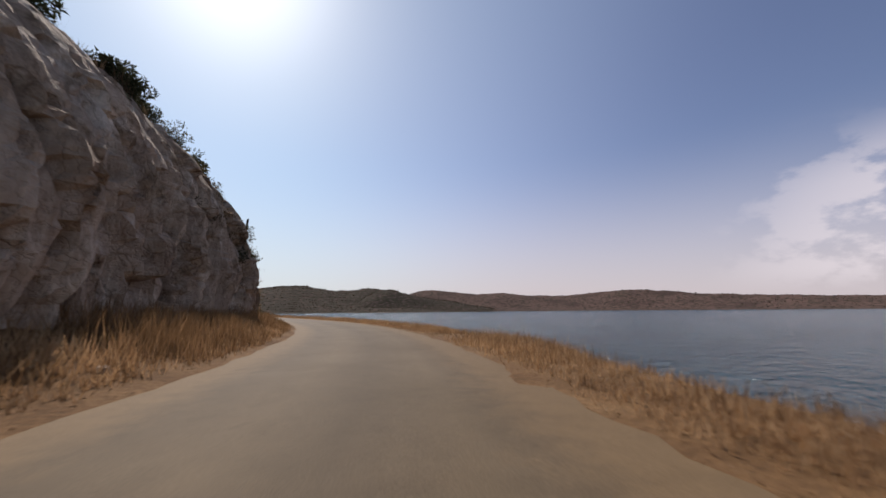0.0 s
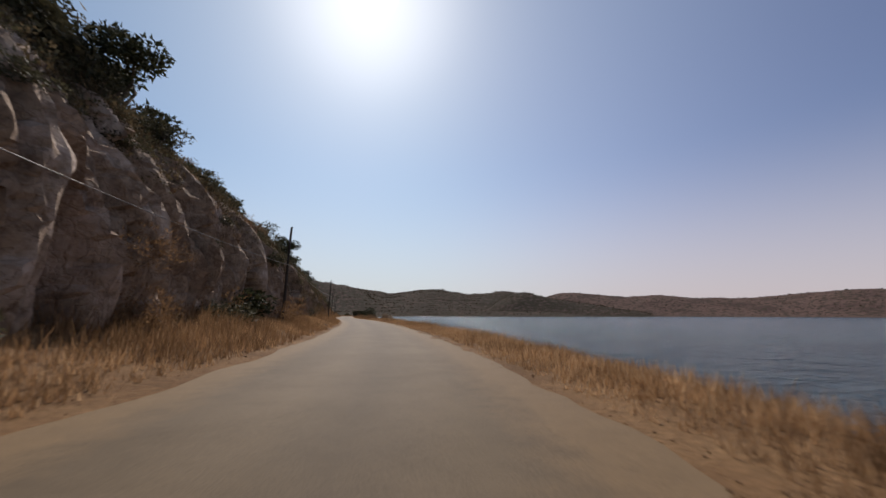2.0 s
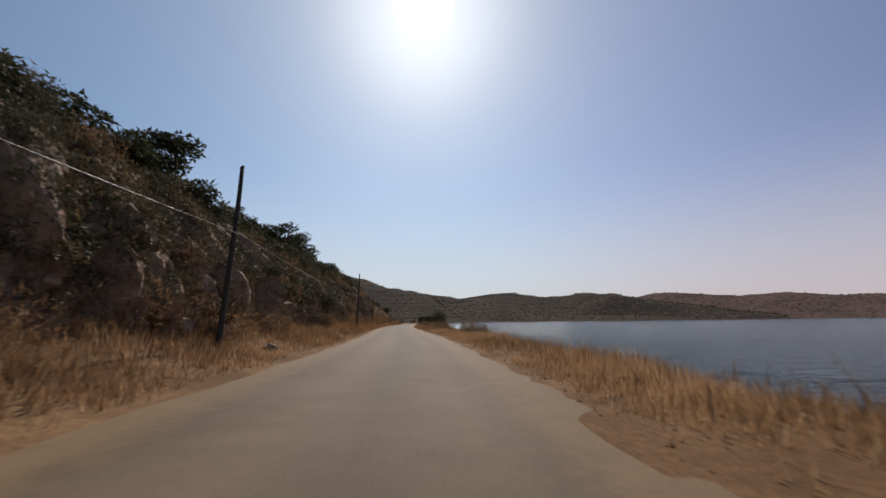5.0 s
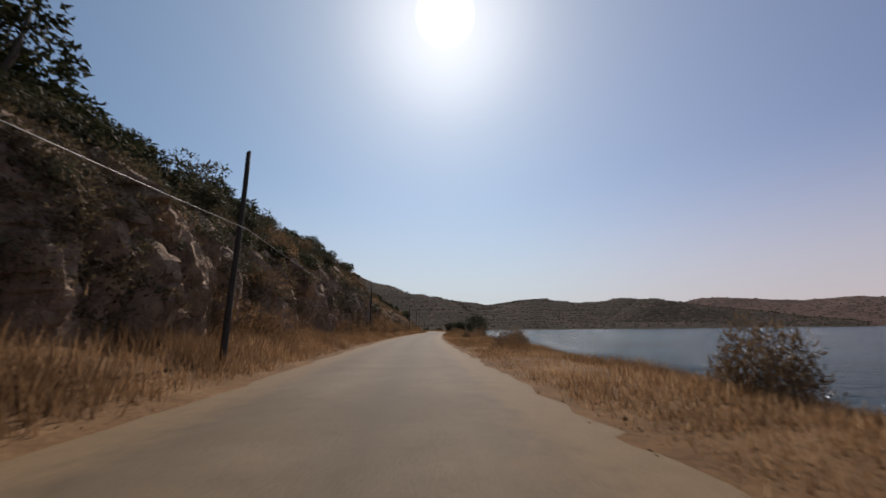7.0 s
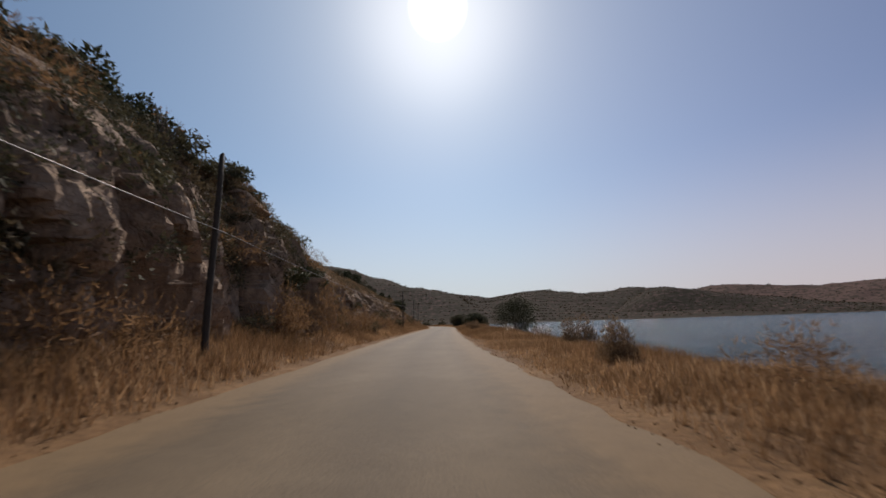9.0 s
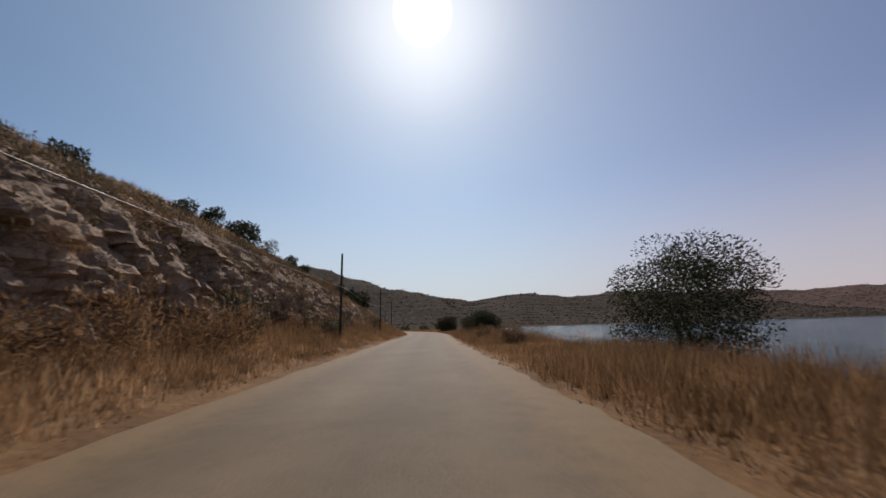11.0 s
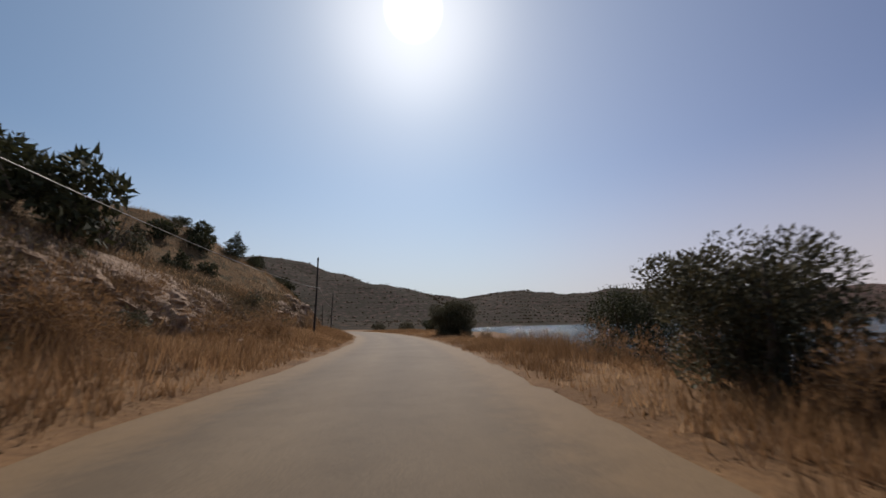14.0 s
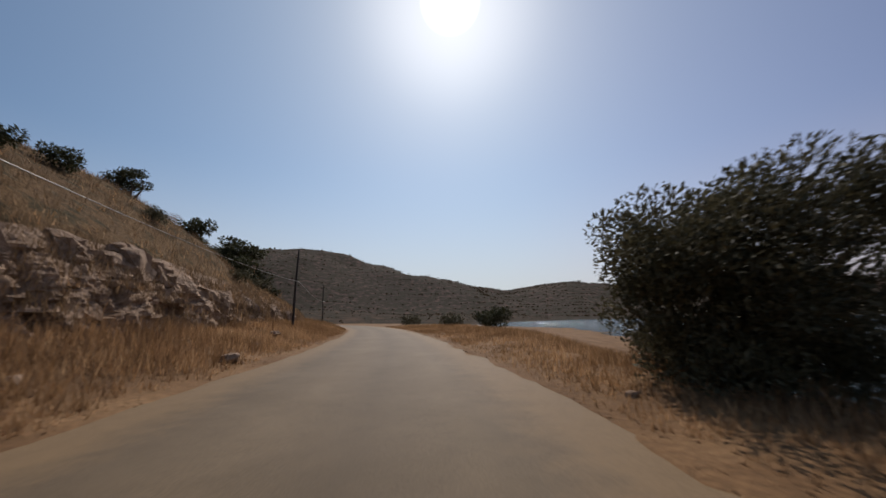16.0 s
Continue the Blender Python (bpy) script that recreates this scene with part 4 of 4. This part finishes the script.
def blades(name, seed, s, u, z, tall, blades_each, spread, width, mat, label):
    """Tufts of thin bent blades, joined."""
    r = np.random.default_rng(seed)
    n = len(s) * blades_each
    s, u, z, tall = (np.repeat(a, blades_each) for a in (s, u, z, tall))
    s = s + r.normal(scale=spread, size=n)
    u = u + r.normal(scale=spread, size=n)
    x, y = at_many(s, u)
    a = r.uniform(0, 6.283, n)
    hgt = tall * r.uniform(0.5, 1.15, n)
    w = width * r.uniform(0.6, 1.4, n)
    lx, ly = r.normal(scale=0.28, size=n) * hgt, r.normal(scale=0.28, size=n) * hgt
    v = np.empty((n, 3, 3))
    v[:, 0] = np.stack([x - np.cos(a) * w, y - np.sin(a) * w, z - 0.04], 1)
    v[:, 1] = np.stack([x + np.cos(a) * w, y + np.sin(a) * w, z - 0.04], 1)
    v[:, 2] = np.stack([x + lx, y + ly, z + hgt], 1)
    f = np.arange(n * 3).reshape(-1, 3)
    me = bpy.data.meshes.new(name)
    me.from_pydata(v.reshape(-1, 3).tolist(), [], f.tolist())
    me.materials.append(mat)
    return tagged(new(name, me), label, "grass", kind="stuff")


def sow_right(name, seed, n, s0, s1, low, high, density, mat, label, edge=0.5, each=5, width=0.013):
    r = np.random.default_rng(seed)
    s = r.uniform(s0, s1, n)
    wide = np.interp(s, [q[0] for q in SHORE], [q[1] for q in SHORE]) + ROAD_RIGHT - 0.2
    k = r.uniform(0, 1, n) ** 1.25
    u = ROAD_RIGHT - edge * r.uniform(0.2, 1.0, n) - k * np.minimum(wide, 11)
    keep = (patchy(s, u, 1.6, seed) + r.normal(scale=0.6, size=n) > density) & (np.arange(n) >= 0)
    s, u, k = s[keep], u[keep], k[keep]
    tall = (low + (high - low) * np.clip(0.5 + 0.5 * patchy(s, u, 2.4, seed + 1), 0, 1)) * np.clip(0.32 + 2.2 * k, 0.32, 1)
    return blades(name, seed, s, u, sample(Z_RIGHT, UR, s, u), tall, each, 0.09, width, mat, label)


def sow_left(name, seed, n, s0, s1, low, high, density, mat, label, each=5, width=0.013):
    r = np.random.default_rng(seed)
    s = r.uniform(s0, s1, n)
    wide = np.interp(s, [q[0] for q in LEFT], [q[1] for q in LEFT]) - ROAD_LEFT
    k = r.uniform(0, 1, n)
    u = ROAD_LEFT + 0.25 + k * wide
    keep = patchy(s, u, 1.5, seed) + r.normal(scale=0.6, size=n) > density
    s, u, k = s[keep], u[keep], k[keep]
    tall = (low + (high - low) * np.clip(0.5 + 0.5 * patchy(s, u, 2.2, seed + 1), 0, 1)) * np.clip(0.3 + 2.2 * k, 0.3, 1)
    return blades(name, seed, s, u, sample(Z_LEFT, UL, s, u), tall, each, 0.09, width, mat, label)


def sow_slope(name, seed, n, s0, s1, d1, low, high, density, mat, label, each=4, width=0.02):
    r = np.random.default_rng(seed)
    s, d = r.uniform(s0, s1, n), d1 * r.uniform(0, 1, n) ** 1.5
    keep = patchy(s, d, 2.0, seed) + r.normal(scale=0.6, size=n) > density
    s, d = s[keep], d[keep]
    u, z = sample(P_SLOPE[:, :, 0], DL, s, d), sample(P_SLOPE[:, :, 1], DL, s, d)
    return blades(name, seed, s, u, z, r.uniform(low, high, len(s)), each, 0.15, width, mat, label)


sow_right("lakeside_grass", 101, 45000, -8, 110, 0.2, 0.58, -0.25, GRASS, "tall golden dry grass along the lake bank", 1.1)
sow_right("lakeside_grass", 102, 37000, 110, 320, 0.15, 0.5, -0.2, GRASS, "golden dry grass along the lake bank", 1.2)
sow_right("lakeside_weeds", 103, 12000, -8, 110, 0.4, 0.95, 0.0, WEED, "brown dead weed stalks in the bank grass", 1.6)
sow_right("lakeside_weeds", 104, 26000, 110, 182, 0.2, 0.55, -0.6, WEED, "brown dead weeds in the bank grass", 1.2)
sow_right("lakeside_weeds", 111, 24000, 178, 244, 0.4, 1.1, -0.2, WEED, "tall brown dead weeds crowding the bank", 1.0)
sow_right("lakeside_weeds", 112, 12000, 240, 320, 0.3, 0.7, -0.1, WEED, "brown dead weeds on the bank", 0.8)
sow_right("straw_litter", 113, 26000, -8, 300, 0.03, 0.10, -0.2, GRASS, "flattened pale straw at the road's edge", 0.6, 4, 0.009)
sow_right("lakeside_grass", 115, 15000, 108, 200, 0.12, 0.36, -0.9, GRASS, "short dry grass between road and lake", 0.9)
sow_left("verge_grass", 105, 32000, -12, 340, 0.2, 0.6, -0.2, GRASS, "dry golden grass below the rock face")
sow_left("verge_weeds", 106, 38000, -12, 340, 0.3, 0.85, -0.4, WEED, "brown dry weeds below the rock face")
sow_slope("slope_grass", 107, 6000, 166, 340, 30, 0.2, 0.42, -0.4, GRASS, "dry golden grass on the hillside")
sow_slope("slope_weeds", 108, 12000, -15, 170, 30, 0.3, 0.7, -0.3, WEED_DARK, "brown dry weeds on the hillside")
sow_slope("slope_weeds", 114, 36000, 166, 340, 26, 0.2, 0.45, -0.6, WITHERED, "brown dry grass covering the hillside", 4, 0.014)


def sow_face(name, seed, n, mat, label):
    """Grass on ledges of the lower banks."""
    r = np.random.default_rng(seed)
    q = []
    for _ in range(n):
        s, k = 172 + 168 * r.uniform(0, 1) ** 0.6, r.uniform(0.05, 1)
        if math.sin(s * 0.9 + 5 * k) + math.sin(s * 0.37 - 3 * k) + r.normal() * 0.5 > (0.2 if s < 192 else -0.9):
            q.append((s, *cliff_point(s, k)))
    q = np.array(q)
    return blades(name, seed, q[:, 0], q[:, 1], q[:, 2] - 0.05, r.uniform(0.18, 0.45, len(q)), 6, 0.14, 0.011, mat, label)


def sow_cliff(name, seed, n, mat, label):
    """Dry growth rooted on the ledges and cracks of the high face."""
    r = np.random.default_rng(seed)
    q = []
    while len(q) < n:
        s, k = r.uniform(24, 172), r.uniform(0.1, 1.0)
        if patchy(np.array([s]), np.array([k * 9]), 2.6, 40)[0] + 0.9 * k + r.normal() * 0.35 > 0.75:
            u, z = cliff_point(s, k)
            q.append((s, u - 0.02, z))
    q = np.array(q)
    return blades(name, seed, q[:, 0], q[:, 1], q[:, 2] - 0.08, r.uniform(0.12, 0.34, n), 8, 0.16, 0.010, mat, label)


sow_cliff("cliff_weeds", 121, 7000, WEED_DARK, "dry brown growth on the ledges of the cliff")
sow_cliff("cliff_grass", 122, 600, GRASS, "straw-coloured tufts on the ledges of the cliff")


def brush(name, seed, n, s0, s1, low, high, over, each, size, mat, label):
    """A tangle of small clumps of sprays rooted in the hollows of the face, thickest towards its top, and on the ground over it."""
    r = np.random.default_rng(seed)
    centre, radius = [], []
    while len(centre) < n:
        s, k = r.uniform(s0, s1), low + (high - low) * r.uniform() ** 0.75
        u, z = cliff_point(s, k) if k < 1 else slope_point(s, over * (k - 1))
        hollow = u - table(s, LEFT, 1) - table(s, LEFT, 3) * k ** 2.4 if k < 1 else 0.2
        if patchy(np.array([s]), np.array([k * 9]), 3.0, seed + 1)[0] + 0.6 * (k - low) + 0.7 * hollow + r.normal() * 0.4 < 0.1:
            continue
        centre.append(at(s, u, z))
        radius.append(r.uniform(0.28, 0.75))
    c, q = np.repeat(np.array(centre), each, 0), np.repeat(np.array(radius), each)[:, None]
    m = n * each
    d = r.normal(size=(m, 3))
    d /= np.linalg.norm(d, axis=1)[:, None]
    p = c + d * q * (r.uniform(0.05, 1.05, (m, 1)) ** 0.5) * np.array([0.9, 0.9, 0.75])
    a = d + r.normal(scale=0.7, size=(m, 3)) + np.array([0, 0, 0.5])
    a /= np.linalg.norm(a, axis=1)[:, None]
    b = np.cross(a, r.normal(size=(m, 3)))
    b /= np.linalg.norm(b, axis=1)[:, None]
    e = size * r.uniform(0.6, 1.5, (m, 1))
    v = np.stack([p - b * e * 0.45, p + b * e * 0.45, p + a * e * 1.7], 1).reshape(-1, 3)
    tagged(mesh_ob(name, v.tolist(), np.arange(m * 3).reshape(-1, 3).tolist(), mat), label, "brush", kind="stuff")


brush("cliff_brush", 131, 1000, 40, 174, 0.9, 1.7, 6.0, 80, 0.072, LEAF_OLIVE, "dull green brush over the upper cliff")
brush("cliff_brush", 132, 1500, 56, 174, 0.12, 1.02, 6.0, 85, 0.068, BRUSH, "brown-olive brush growing in the hollows of the cliff")
brush("cliff_brush", 135, 1300, 62, 174, 0.35, 1.05, 6.0, 85, 0.070, LEAF_OLIVE, "dull green brush clinging to the cliff")
brush("cliff_brush", 136, 700, 20, 60, 0.5, 1.1, 6.0, 85, 0.066, BRUSH, "brown-olive brush on the upper cliff at the bend")
brush("cliff_brush", 134, 1300, 24, 110, 0.76, 1.5, 6.0, 80, 0.068, LEAF_OLIVE, "dull olive brush crowding the cliff's edge")
brush("bank_brush", 133, 900, 176, 264, 0.05, 1.15, 6.0, 80, 0.052, BRUSH, "brown-olive brush among the rocks of the low bank")
sow_face("bank_grass", 109, 2500, GRASS, "golden grass tufts on the low rocky bank")
sow_face("bank_weeds", 110, 32000, WITHERED, "brown weeds on the low rocky bank")


# scattered scrub on the far hills, too far off to count
def far_scrub(name, seed, ob, n, size, label):
    r = np.random.default_rng(seed)
    co = np.array([v.co for v in ob.data.vertices]).reshape(-1, 41, 3)
    crest = co[:, 18:23].reshape(-1, 3)
    co = co.reshape(-1, 3)
    co = co[co[:, 2] > LAKE + 1.0]
    few = n // 30
    p = np.concatenate([co[r.integers(0, len(co), n - few)], crest[r.integers(0, len(crest), few)]])
    p += np.concatenate([r.normal(scale=2.5, size=(n, 2)), np.zeros((n, 1))], 1)
    big = np.concatenate([r.uniform(0.25, 0.7, n - few), r.uniform(0.5, 1.3, few)])
    verts, faces = [], []
    for q, k in zip(p, big * size):
        for _ in range(2):
            c = q + np.array([r.normal() * k * 0.5, r.normal() * k * 0.5, r.uniform(0.0, 0.8) * k])
            b = len(verts)
            a = r.uniform(0, 3.14)
            e = k * r.uniform(0.6, 1.0)
            for dx, dz in ((-1, -0.6), (0.1, -0.9), (1, -0.2), (0.5, 0.8), (-0.6, 0.7)):
                verts.append((c[0] + dx * e * math.cos(a), c[1] + dx * e * math.sin(a), c[2] + dz * e * 0.8))
            faces.append(tuple(range(b, b + 5)))
    tagged(mesh_ob(name, verts, faces, FAR_SCRUB), label, "scrub", kind="stuff")


for k, (hill, n, size, label) in enumerate((("far_shore_hills", 6000, 1.7, "dark scattered scrub on the far hills"), ("lake_promontory", 5000, 1.3, "dark scrub on the headland"),
                                            ("bay_head_hills", 17000, 1.9, "dark scattered scrub on the hills at the bay's head"), ("bay_head_bank", 4000, 0.9, "dark scrub on the low land at the bay's head"))):
    far_scrub("far_scrub", 201 + k, bpy.data.objects[hill], n, size, label)


# ---- loose stone and gravel ----
def gravel(name, seed, n, label):
    r = np.random.default_rng(seed)
    s = r.uniform(-6, 300, n)
    left = r.uniform(size=n) < 0.45
    off = np.abs(r.normal(scale=0.55, size=n))
    u = np.where(left, ROAD_LEFT - 0.15 + off, ROAD_RIGHT + 0.15 - off)
    z = np.where(left, sample(Z_LEFT, UL, s, np.maximum(u, 4.0)), sample(Z_RIGHT, UR, s, np.minimum(u, -2.3)))
    x, y = at_many(s, u)
    k = r.uniform(0.006, 0.022, n) * (1 + 0.8 * (r.uniform(size=n) < 0.06))
    oct_ = np.array([(1, 0, 0), (0, 1, 0), (-1, 0, 0), (0, -1, 0), (0, 0, 0.75), (0, 0, -0.5)])
    v = oct_[None] * k[:, None, None] * r.uniform(0.7, 1.3, (n, 6, 1)) + np.stack([x, y, z + 0.3 * k], 1)[:, None]
    tri = np.array([(0, 1, 4), (1, 2, 4), (2, 3, 4), (3, 0, 4), (1, 0, 5), (2, 1, 5), (3, 2, 5), (0, 3, 5)])
    f = (np.arange(n)[:, None, None] * 6 + tri[None]).reshape(-1, 3)
    tagged(mesh_ob(name, v.reshape(-1, 3), f.tolist(), EARTH), label, "gravel", kind="stuff")


gravel("gravel", 301, 7000, "pale gravel scattered along the road's edges")

rng = random.Random(77)
for _ in range(30):
    left = rng.random() < 0.8
    s = rng.uniform(2, 285)
    u = rng.uniform(4.7, 7.0) if left else rng.uniform(-4.2, -3.0)
    k = rng.uniform(0.14, 0.42) if left else rng.uniform(0.07, 0.14)
    stone = new("loose_stone", rng.choice(BLOCKS))
    stone.matrix_basis = Matrix.Translation(at(s, u, ground_z(s, u) + 0.22 * k)) @ pose(0, 0, 0, rng.uniform(-15, 15), rng.uniform(-15, 15), rng.uniform(0, 360)) @ Matrix.Diagonal((k * 1.2, k, k * 0.75, 1))
    tagged(stone, "fallen limestone stone lying on the verge", "stone", "fallen stones")
